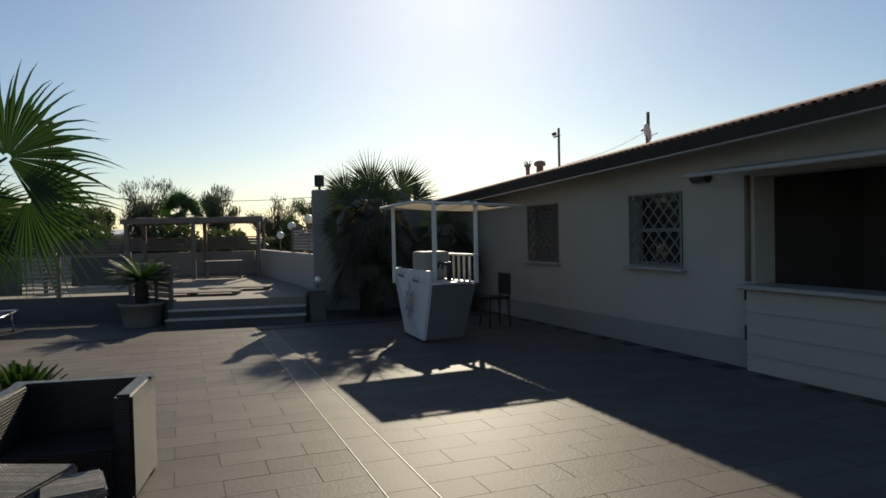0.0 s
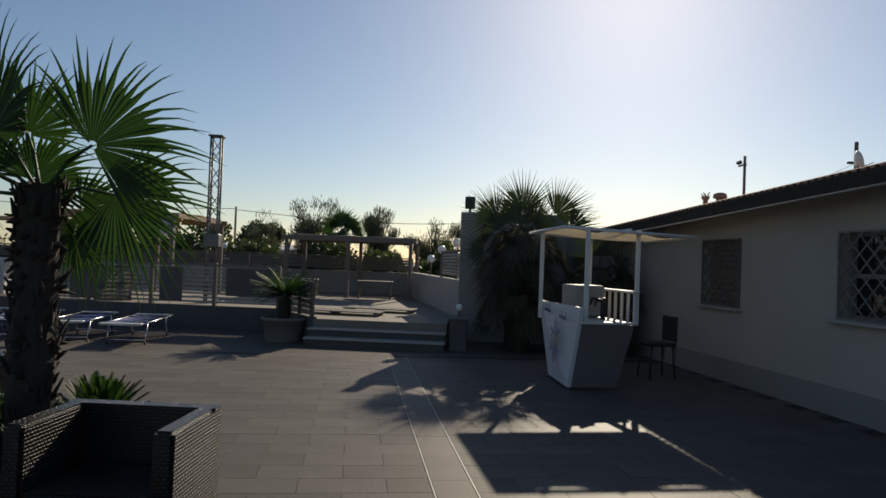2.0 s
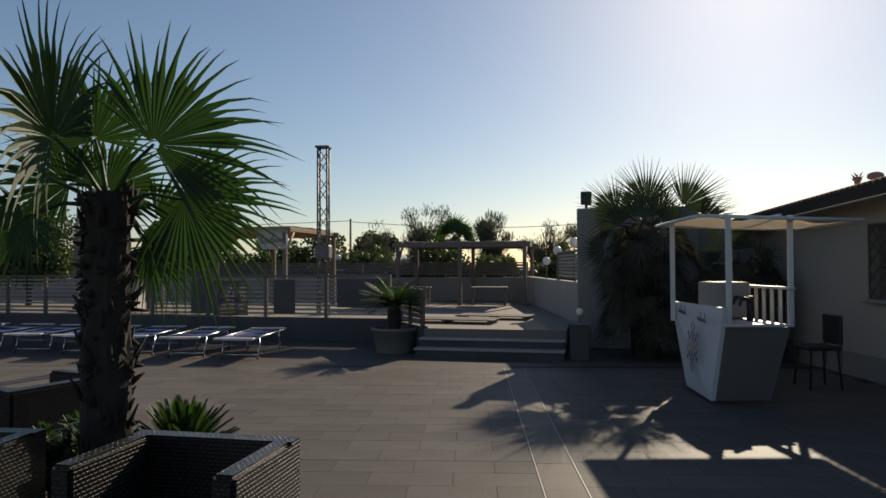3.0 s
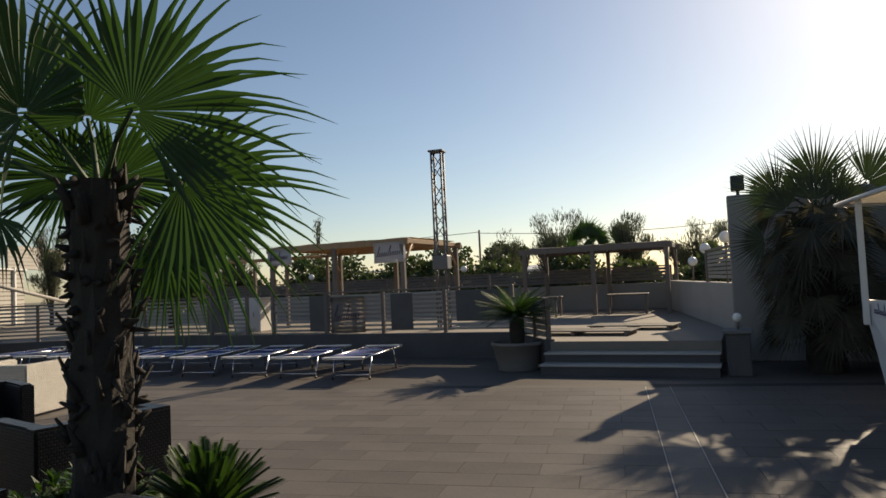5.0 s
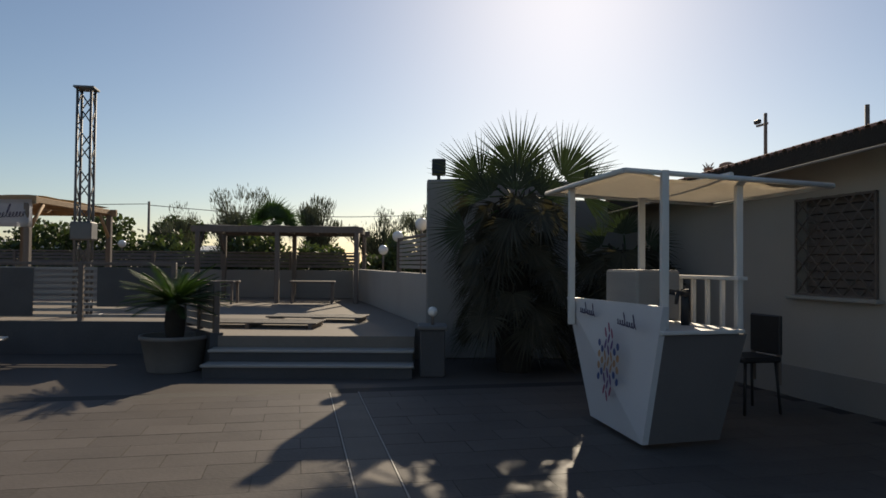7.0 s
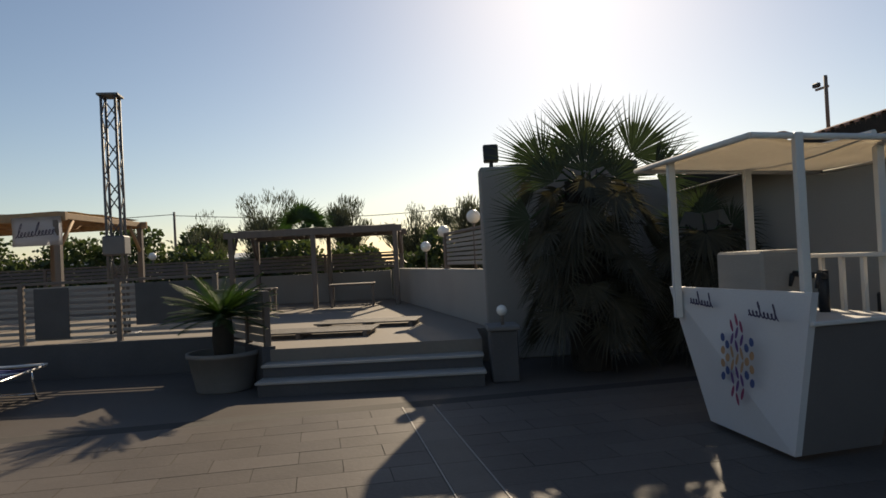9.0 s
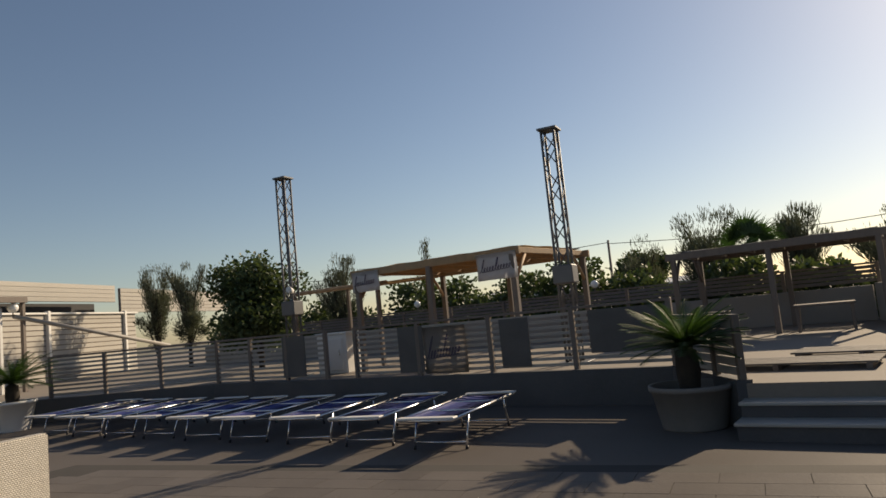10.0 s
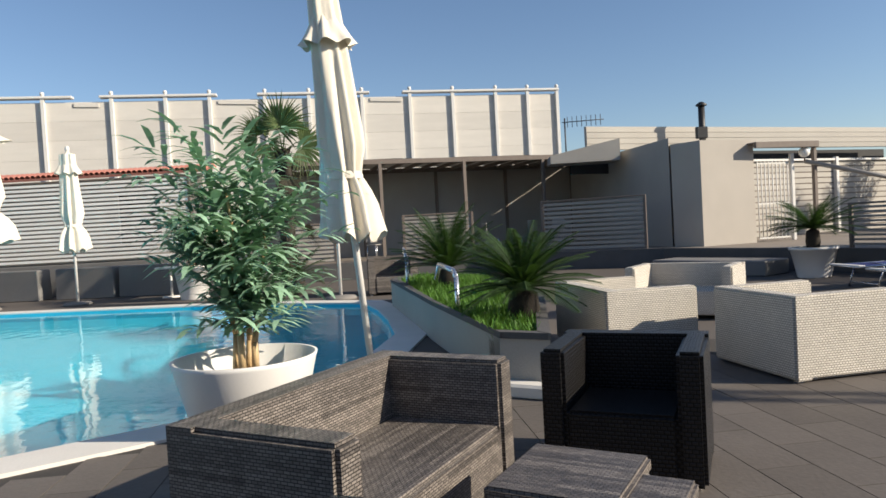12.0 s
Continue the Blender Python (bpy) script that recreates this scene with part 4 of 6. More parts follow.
def bushy_tree(x, y, z0, h, spread, label, seed, leaf=0.16, count=1500, feathery=False):
    """A tapered trunk with limbs and many small leaves in loose clumps."""
    rnd = random.Random(seed)
    t = thing("tree", label, "tree", at(x, y, z0), "trees beyond the terrace")
    wood, crown = bmesh.new(), bmesh.new()
    add_tube(wood, (0, 0, -0.1), (0.05, 0.02, h * 0.4), 0.09, 7, 0.05)
    tips = []
    for i in range(16):
        az, f = i * 2.399, rnd.uniform(0.08, 0.38)
        r = spread * rnd.uniform(0.3, 0.85)
        a = Vector((0.03, 0.01, h * f))
        b = Vector((math.cos(az) * r, math.sin(az) * r, h * rnd.uniform(0.3, 0.95)))
        mid = (a + b) / 2 + Vector((0, 0, 0.12 * h))
        add_tube(wood, a, mid, 0.045, 5, 0.03)
        add_tube(wood, mid, b, 0.03, 5, 0.012)
        tips += [a.lerp(mid, 0.5), a.lerp(mid, 0.8), mid, mid.lerp(b, 0.3), mid.lerp(b, 0.6), mid.lerp(b, 0.85), b] if feathery else [b, mid.lerp(b, 0.5)]
    tips.append(Vector((0, 0, h * 0.95)))
    per = count // len(tips)
    for c in tips:
        rr = spread * (rnd.uniform(0.14, 0.26) if feathery else rnd.uniform(0.35, 0.62))
        for _ in range(per):
            v = Vector((rnd.gauss(0, 1), rnd.gauss(0, 1), rnd.gauss(0, 0.8)))
            v = v if v.length < 1.9 else v * (1.9 / v.length)
            v = c + (v * rr * 0.75 if feathery else v * rr * 0.52)
            if feathery:
                d = (v - Vector((0, 0, h * 0.35))).normalized() * 0.8 + Vector((rnd.uniform(-0.3, 0.3), rnd.uniform(-0.3, 0.3), 0.5))
            else:
                d = Vector((rnd.uniform(-1, 1), rnd.uniform(-1, 1), rnd.uniform(-0.4, 1)))
            d = d.normalized() * leaf * rnd.uniform(0.7, 1.6)
            s = d.cross(Vector((rnd.uniform(-1, 1), rnd.uniform(-1, 1), rnd.uniform(-1, 1)))).normalized() * leaf * (0.09 if feathery else 0.34)
            crown.faces.new((crown.verts.new(v), crown.verts.new(v + d * 0.5 + s), crown.verts.new(v + d), crown.verts.new(v + d * 0.5 - s)))
    part("trunk", wood, M_TRUNK, t)
    part("crown", crown, M_TAMARISK if feathery else M_TREE, t)
    return t


M_DRYPALM = leafy("dry_palm_leaf", (0.062, 0.058, 0.04), (0.10, 0.09, 0.04))
fan_palm(at(-1.55, 3.5), 1.95, 0.125, "young fan palm with shaggy trunk and green fans", 3, 131.3,
         ((0.20, 0.23, -0.43, 40, 12, 0, 0.86), (0.38, -0.05, -0.27, -26, 10, -8, 0.72), (-0.07, 0.33, 0.15, 96, -10, 5, 0.62),
          (-0.28, 0.28, -0.10, 127, 62, 0, 0.96), (-0.62, 0.12, -0.10, 186, -30, 22, 0.50), (-0.42, -0.16, 0.0, 232, -20, 20, 0.46),
          (0.0, 0.05, 0.36, 55, 0, 10, 0.60), (-0.2, 0.08, 0.40, 150, 10, 0, 0.58), (0.30, -0.12, 0.36, -12, 0, 0, 0.55), (0.25, -0.3, 0.3, -60, 0, 0, 0.45)))
fan_palm(at(2.05, 11.6), 2.2, 0.2, "dense fan palm with a skirt of old leaves beside the pillar", 8, 83.0,
         ((0.03, 0.32, 0.0, 92, 0, -5, 0.80), (-0.44, 0.20, -0.1, 146, -8, 0, 0.70), (0.60, 0.27, 0.1, 42, 8, 0, 0.80), (0.86, 0.03, 0.1, 14, 18, 0, 0.66),
          (0.2, 0.18, 0.25, 72, 0, 0, 0.6), (-0.18, 0.2, 0.25, 112, 0, 0, 0.6),
          (-0.62, -0.42, -0.2, 188, -20, 5, 0.56), (0.0, 0.05, -0.4, 88, 0, 15, 0.62), (-0.32, -0.02, -0.32, 128, -15, 10, 0.58), (0.32, -0.02, -0.32, 52, 15, 10, 0.58)),
         droop=0.06, skirt=52, skirt_r=0.62, half=72, skin=M_PALMDULL)
fan_palm(at(3.5, 11.7), 1.55, 0.18, "low thicket of old fan palm leaves behind the kiosk", 9, 83.0,
         ((0.0, 0.2, 0.1, 90, 0, 0, 0.5), (-0.3, 0.05, 0.0, 140, 0, 0, 0.45), (0.3, 0.05, 0.0, 40, 0, 0, 0.45)), skirt=30, skirt_r=0.5, half=70, skin=M_PALMDULL)


def round_pot(m, r0, r1, h, label, mat, rim=0.05):
    p = thing("plant_pot", label, "pot", m)
    part("body", lathe([(0, 0), (r0, 0), (r0 * 1.03, 0.02), (r1 * 0.97, h - rim), (r1 * 1.03, h - rim), (r1 * 1.03, h), (r1 * 0.93, h), (r1 * 0.9, h - 0.12), (0, h - 0.12)], 32), mat, p)
    part("soil", lathe([(r1 * 0.9, h - 0.09), (r1 * 0.5, h - 0.075), (0, h - 0.07)], 24), M_SOIL, p)
    return p


round_pot(at(-2.2, 11.55), 0.31, 0.405, 0.44, "large weathered round pot at the foot of the terrace", M_STONEPOT)
cycad(at(-2.2, 11.55, 0.38), 0.46, 70, 0.68, "dark green sago palm growing in a round pot", 5, rise=60, arch=34)
round_pot(at(-14.58, 10.44), 0.27, 0.4, 0.56, "white classical pot beside the sun loungers", M_POT)
cycad(at(-14.58, 10.44, 0.49), 0.42, 60, 0.85, "green sago palm in a white pot", 6, rise=62, arch=38)

for i, (x, y, h, s, lf, ft) in enumerate(((-5.4, 27, 3.9, 1.5, 0.3, True), (-2.9, 27.5, 3.7, 1.0, 0.3, True), (-0.4, 26, 3.1, 1.2, 0.25, True), (-8.5, 29, 2.9, 1.0, 0.25, False),
                                           (-14.6, 16.5, 2.75, 1.12, 0.24, False), (-24.4, 19.8, 4.0, 0.9, 0.24, True), (-22.4, 19.8, 3.9, 0.9, 0.24, True), (-16.8, 22, 3.9, 0.85, 0.24, True),
                                           (-15.1, 25, 4.4, 0.5, 0.24, True), (-7.6, 27, 3.3, 0.9, 0.25, True), (1.2, 24, 3.0, 1.1, 0.3, True))):
    bushy_tree(x, y, ZP - 0.05 if y < 21 else -0.02, h, s, "rounded dark green shrub tree" if not ft else "feathery grey green tamarisk tree", 20 + i, lf * 0.5, int((12000 if ft else 20000) * min(1, s * s)) if y > 19 else 16000, ft)


# low hedge beyond the back wall, of uneven height
rnd = random.Random(77)
hg = bmesh.new()
for k in range(42000):
    x = rnd.uniform(-24, 0.6)
    top = 1.75 + 0.25 * math.sin(x * 1.3) + 0.25 * math.sin(x * 3.1 + 1) + 0.15 * math.sin(x * 7.3) + (0.5 if -14.5 < x < -6 else 0)
    v = Vector((x, 22.4 + rnd.gauss(0, 0.4), rnd.uniform(0.0, 1.0) ** 0.75 * top))
    d = Vector((rnd.uniform(-1, 1), rnd.uniform(-1, 1), rnd.uniform(-0.3, 1))).normalized() * rnd.uniform(0.1, 0.2)
    s = d.cross(Vector((rnd.uniform(-1, 1), rnd.uniform(-1, 1), rnd.uniform(-1, 1)))).normalized() * 0.05
    hg.faces.new((hg.verts.new(v), hg.verts.new(v + d * 0.5 + s), hg.verts.new(v + d), hg.verts.new(v + d * 0.5 - s)))
tagged(part("hedge", hg, M_TREE), "uneven dark green hedge behind the terrace wall", "hedge", kind="stuff")


fan_palm(at(-3.9, 25.0, -0.02), 2.5, 0.15, "small fan palm among the trees beyond the wall", 27, 100.0,
         ((0.3, 0.25, 0.0, 35, 0, 0, 0.8), (-0.3, 0.2, 0.0, 145, 0, 0, 0.7), (0.0, 0.3, 0.1, 90, 0, 0, 0.7), (0.5, 0.0, 0.0, 5, 0, 0, 0.6)), leaves=6)


# ---- wicker furniture ----
def armchair(m, w, d, h, seat_h, arm, mat, label, group, category="armchair", back_t=None):
    """A boxy woven armchair; faces local -y, its centre at the origin."""
    c = thing(category.replace(" ", "_"), label, category, m, group)
    bt = back_t or arm
    bev = 0.018

    def rounded(size, m, keep):
        bm = add_box(bmesh.new(), size, m)
        es = [ed for ed in bm.edges if keep(*[v.co for v in ed.verts])]
        bmesh.ops.bevel(bm, geom=es, offset=bev, segments=2, affect="EDGES", clamp_overlap=True)
        return bm
    ys = d / 2 - bt
    part("backrest", rounded((w, bt, h - 0.03), at(0, d / 2 - bt / 2, 0.03 + (h - 0.03) / 2), lambda p, q: p.y > ys + 0.01 and q.y > ys + 0.01), mat, c, uv=True)
    for s in (-1, 1):
        part("armrest", rounded((arm, d - bt, h - 0.03), at(s * (w / 2 - arm / 2), -bt / 2, 0.03 + (h - 0.03) / 2), lambda p, q: p.y < ys - 0.01 or q.y < ys - 0.01), mat, c, uv=True)
    part("seat", box((w - 2 * arm + 0.004, d - bt - 0.012, seat_h - 0.05), at(0, -bt / 2 - 0.003, 0.05 + (seat_h - 0.05) / 2), bevel=bev, seg=2), mat, c, uv=True)
    for sx in (-1, 1):
        for sy in (-1, 1):
            part("foot", box((0.05, 0.05, 0.035), at(sx * (w / 2 - 0.06), sy * (d / 2 - 0.06), 0.017)), M_CHROME, c)
    return c


def low_table(m, w, d, h, mat, label, group):
    c = thing("low_table", label, "table", m, group)
    part("top", box((w, d, 0.06), at(0, 0, h - 0.03), bevel=0.012, seg=2), mat, c, uv=True)
    for sx in (-1, 1):
        part("side_panel", box((0.05, d - 0.01, h - 0.06), at(sx * (w / 2 - 0.03), 0, (h - 0.06) / 2), bevel=0.01), mat, c, uv=True)
    part("apron", box((w - 0.1, d - 0.08, 0.12), at(0, 0, h - 0.12)), mat, c, uv=True)
    return c


GB = "black wicker lounge set"
armchair(at(-0.6, 2.83, 0, 1), 0.86, 0.66, 0.67, 0.34, 0.11, M_BLACKW, "black woven wicker armchair in shade", GB)
armchair(at(-1.93, 2.68, 0, 8), 0.86, 0.66, 0.67, 0.34, 0.11, M_BLACKW, "black woven wicker armchair beside the palm", GB)
low_table(at(-0.68, 1.95, 0, -15), 0.55, 0.5, 0.40, M_GREYW, "low brown wicker coffee table", GB)
low_table(at(-0.30, 1.86, 0, 20), 0.30, 0.34, 0.38, M_GREYW, "small brown wicker stool", GB)
sofa_rz = math.degrees(math.atan2(0.4, -0.917))
armchair(at(-4.46, 3.96, 0, sofa_rz), 1.40, 0.74, 0.66, 0.36, 0.14, M_GREYW, "two-seat grey brown wicker sofa by the pool", GB, "sofa")
armchair(at(-5.24, 5.19, 0, 70), 0.76, 0.64, 0.66, 0.36, 0.12, M_BLACKW, "black woven wicker armchair on grey tiles", GB)
low_table(at(-4.12, 4.75, 0, 65), 0.46, 0.5, 0.40, M_GREYW, "low grey brown wicker coffee table", GB)
low_table(at(-3.95, 5.02, 0, 65), 0.2, 0.3, 0.38, M_GREYW, "small grey brown wicker stool", GB)
armchair(at(-2.88, 4.42, 0, -103), 0.86, 0.7, 0.66, 0.36, 0.12, M_BLACKW, "black woven wicker armchair beside the palm bed", GB)
GW = "white wicker lounge set"
armchair(at(-7.34, 6.97, 0, 195), 1.0, 0.88, 0.65, 0.34, 0.13, M_WHITEW, "white woven wicker armchair seen from behind", GW)
armchair(at(-8.55, 5.78, 0, 193), 1.4, 0.88, 0.64, 0.34, 0.14, M_WHITEW, "long white woven wicker sofa", GW, "sofa")
armchair(at(-10.6, 7.0, 0, 60), 1.3, 0.85, 0.64, 0.34, 0.13, M_WHITEW, "white woven wicker sofa facing the pool", GW, "sofa")


# ---- sun loungers ----
def sun_lounger(m, first=[]):
    if first:
        return copy_thing(first[0], m)
    c = thing("sun_lounger", "folding sun lounger with navy blue mesh and silver frame", "sun lounger", m, "row of sun loungers")
    L, W, h = 1.9, 0.62, 0.35
    fr = bmesh.new()
    for s in (-1, 1):
        add_tube(fr, (s * W / 2, -L / 2, h), (s * W / 2, L / 2, h), 0.016, 6)
    for yy in (-L / 2, -L / 6, L / 6, L / 2):
        add_tube(fr, (-W / 2, yy, h - 0.004), (W / 2, yy, h - 0.004), 0.014, 6)
    part("frame", fr, M_CHROME, c)
    sh = bmesh.new()
    n = 12
    g = [[sh.verts.new((-W / 2 + 0.02 + (W - 0.04) * j / 4, -L / 2 + 0.1 + (L - 0.2) * i / n, h + 0.008 - 0.018 * math.sin(math.pi * j / 4))) for j in range(5)] for i in range(n + 1)]
    for i in range(n):
        for j in range(4):
            sh.faces.new((g[i][j], g[i][j + 1], g[i + 1][j + 1], g[i + 1][j])).smooth = True
    bmesh.ops.solidify(sh, geom=sh.faces[:], thickness=0.006)
    part("mesh_sling", sh, M_BLUE, c, "navy blue woven sling")
    for yy in (-L / 2 + 0.04, L / 2 - 0.04):
        part("end_band", box((W + 0.03, 0.11, 0.02), at(0, yy, h + 0.014), bevel=0.006), M_WHITE, c, "white end band")
    for yy, lean in ((-L / 2 + 0.42, -0.12), (L / 2 - 0.42, 0.12)):
        for s in (-1, 1):
            lg = part("leg", tube((s * (W / 2 - 0.01), yy, h), (s * (W / 2 - 0.01), yy + lean, 0.01), 0.013, 6), M_CHROME, c)
            part("rubber_foot", tube((s * (W / 2 - 0.01), yy + lean, 0.0), (s * (W / 2 - 0.01), yy + lean * 0.9, 0.035), 0.018, 6), M_IRON, lg)
        part("crossbar", tube((-W / 2, yy + lean * 0.8, 0.07), (W / 2, yy + lean * 0.8, 0.07), 0.011, 6), M_CHROME, c)
    first.append(c)
    return c


for i in range(9):
    sun_lounger(at(-4.55 - 1.02 * i, 10.84 + 0.02 * (i % 3), 0, 12 + (i * 37 % 5) - 2))


# ---- kiosk ----
def kiosk():
    kio = thing("bar_kiosk", "small white bar kiosk with flared front panel and canopy", "kiosk")
    n1, f1 = Vector((2.58, 7.77, 1.05)), Vector((2.2, 9.2, 1.05))          # top edge of the front panel
    n0, f0 = Vector((2.45, 7.83, 0.05)), Vector((2.32, 8.8, 0.05))         # its foot
    inw = Vector((0.967, 0.25, 0))
    bm = bmesh.new()
    a = [bm.verts.new(v) for v in (n0, f0, f1, n1)]
    b = [bm.verts.new(v + inw * 0.05) for v in (n0, f0, f1, n1)]
    bm.faces.new(a), bm.faces.new(b[::-1])
    for i in range(4):
        bm.faces.new((a[i], b[i], b[(i + 1) % 4], a[(i + 1) % 4]))
    bmesh.ops.recalc_face_normals(bm, faces=bm.faces[:])
    part("front_panel", bm, M_PANEL, kio, "white front panel")
    for name, p0, p1, d0, d1, z1 in (("side_panel", n0, n1, 0.66, 0.76, 0.84), ("side_panel", f0, f1, 0.66, 0.76, 0.84)):
        bm = bmesh.new()
        t = p0.lerp(p1, (z1 - 0.05) / 1.0)
        al = Vector((-0.25, 0.967, 0)) * (0.04 if p0 is n0 else -0.04)
        q = [p0 + inw * 0.052, p0 + inw * d0, t + inw * d1, t + inw * 0.052]
        a = [bm.verts.new(v) for v in q]
        b = [bm.verts.new(v + al) for v in q]
        bm.faces.new(a), bm.faces.new(b[::-1])
        for i in range(4):
            bm.faces.new((a[i], b[i], b[(i + 1) % 4], a[(i + 1) % 4]))
        bmesh.ops.recalc_face_normals(bm, faces=bm.faces[:])
        part(name, bm, M_GREYBOARD, kio)
    for x, y in ((2.2, 9.02), (2.68, 8.02), (2.92, 9.28), (3.38, 8.3)):
        part("post", box((0.055, 0.055, 1.25), at(x, y, 1.44), bevel=0.004), M_WHITE, kio)
    # canopy
    c = [(2.05, 9.45, 2.06), (2.37, 8.0, 2.09), (4.1, 8.21, 2.02), (3.8, 9.73, 2.0)]
    bm = bmesh.new()
    v = [Vector(q) for q in c]
    g = []
    for i in range(11):
        row = []
        for k in range(11):
            a, b = i / 10, k / 10
            q = v[1].lerp(v[2], a).lerp(v[0].lerp(v[3], a), b)
            sag = 0.02 + 0.07 * math.sin(math.pi * a) * math.sin(math.pi * b) + 0.06 * math.sin(math.pi * 2 * a) ** 2 * (1 - b) ** 2
            row.append(bm.verts.new(q - Vector((0, 0, sag))))
        g.append(row)
    for i in range(10):
        for k in range(10):
            bm.faces.new((g[i][k], g[i + 1][k], g[i + 1][k + 1], g[i][k + 1])).smooth = True
    bmesh.ops.solidify(bm, geom=bm.faces[:], thickness=0.006)
    part("canopy", bm, M_KIOSKCLOTH, kio, "sagging pale cloth canopy")
    part("cross_rail", tube(v[1].lerp(v[2], 0.5), v[0].lerp(v[3], 0.5), 0.02, 6), M_WHITE, kio)
    for i in range(4):
        part("canopy_rail", tube(Vector(c[i]) - Vector((0, 0, 0.03)), Vector(c[(i + 1) % 4]) - Vector((0, 0, 0.03)), 0.022, 6), M_WHITE, kio)
    # back shelf with balusters
    part("shelf", box((0.1, 1.2, 0.03), at(3.2, 8.75, 1.25, 14.6), bevel=0.005), M_WHITE, kio)
    part("shelf_rail", box((0.05, 1.2, 0.03), at(3.2, 8.75, 0.84, 14.6), bevel=0.005), M_WHITE, kio)
    for i in range(7):
        yy = -0.55 + 1.1 * i / 6
        p = at(3.2, 8.75, 1.04, 14.6) @ at(0, yy)
        part("baluster", box((0.03, 0.03, 0.4), p), M_WHITE, kio)
    part("fridge_box", box((0.42, 0.5, 0.42), at(2.75, 8.75, 1.1, 14.6), bevel=0.02), M_SLAT, kio, "white box on the counter")
    part("counter", box((0.7, 1.25, 0.03), at(2.75, 8.45, 0.86, 14.6), bevel=0.006), M_WHITE, kio)
    tap = part("drinks_tap", tube((2.95, 8.3, 0.87), (2.95, 8.3, 1.16), 0.035, 10), M_IRON, kio, "dark drinks tap on the counter")
    for s_ in (-1, 1):
        part("spout", add_tube(tube((2.95, 8.3 + 0.03 * s_, 1.12), (2.83, 8.3 + 0.16 * s_, 1.14), 0.022, 8), (2.83, 8.3 + 0.16 * s_, 1.14), (2.81, 8.3 + 0.17 * s_, 1.05), 0.02, 8, 0.012), M_IRON, tap)
    return kio


kiosk()

# pillar with a floodlight
pil = structure("wall_pillar", box((2.1, 0.4, 2.55), at(1.98, 12.85, 1.28), bevel=0.02), M_PILLAR, "tall grey plastered pillar wall behind the palm", "wall")
structure("wall_link", box((1.75, 0.2, 2.3), at(3.9, 12.95, 1.15), bevel=0.01), M_PILLAR, "grey plastered wall between pillar and building", "wall")
fl = thing("floodlight", "dark square floodlight on top of the pillar", "floodlight", at(1.1, 12.8, 2.55))
part("bracket", box((0.05, 0.05, 0.1), at(0, 0, 0.05)), M_IRON, fl)
part("housing", box((0.2, 0.1, 0.24), at(0, 0, 0.2) @ pose(0, 0, 0, -12, 0, 0), bevel=0.015), M_IRON, fl)


def globe_lamp(x, y, z, r=0.1, stem=0.12):
    g = thing("globe_lamp", "white opal globe lamp on a short stem", "lamp", at(x, y, z), "globe lamps of the terrace")
    part("stem", tube((0, 0, 0), (0, 0, stem), 0.018), M_POST, g)
    part("globe", lathe([(r * math.sin(math.pi * i / 10), stem - 0.02 + r - r * math.cos(math.pi * i / 10)) for i in range(11)], 18), M_GLOBE, g)


for x, y, rise in ((0.86, 13.5, 0.68), (0.43, 15.45, 0.57), (0.08, 17.0, 0.35)):
    globe_lamp(x, y, ZP + 0.76, 0.1, rise)
globe_lamp(-6.9, 20.9, ZP + 1.17)
globe_lamp(-12.6, 20.9, ZP + 1.17)
globe_lamp(-20.32, 12.95, 2.5, 0.14)


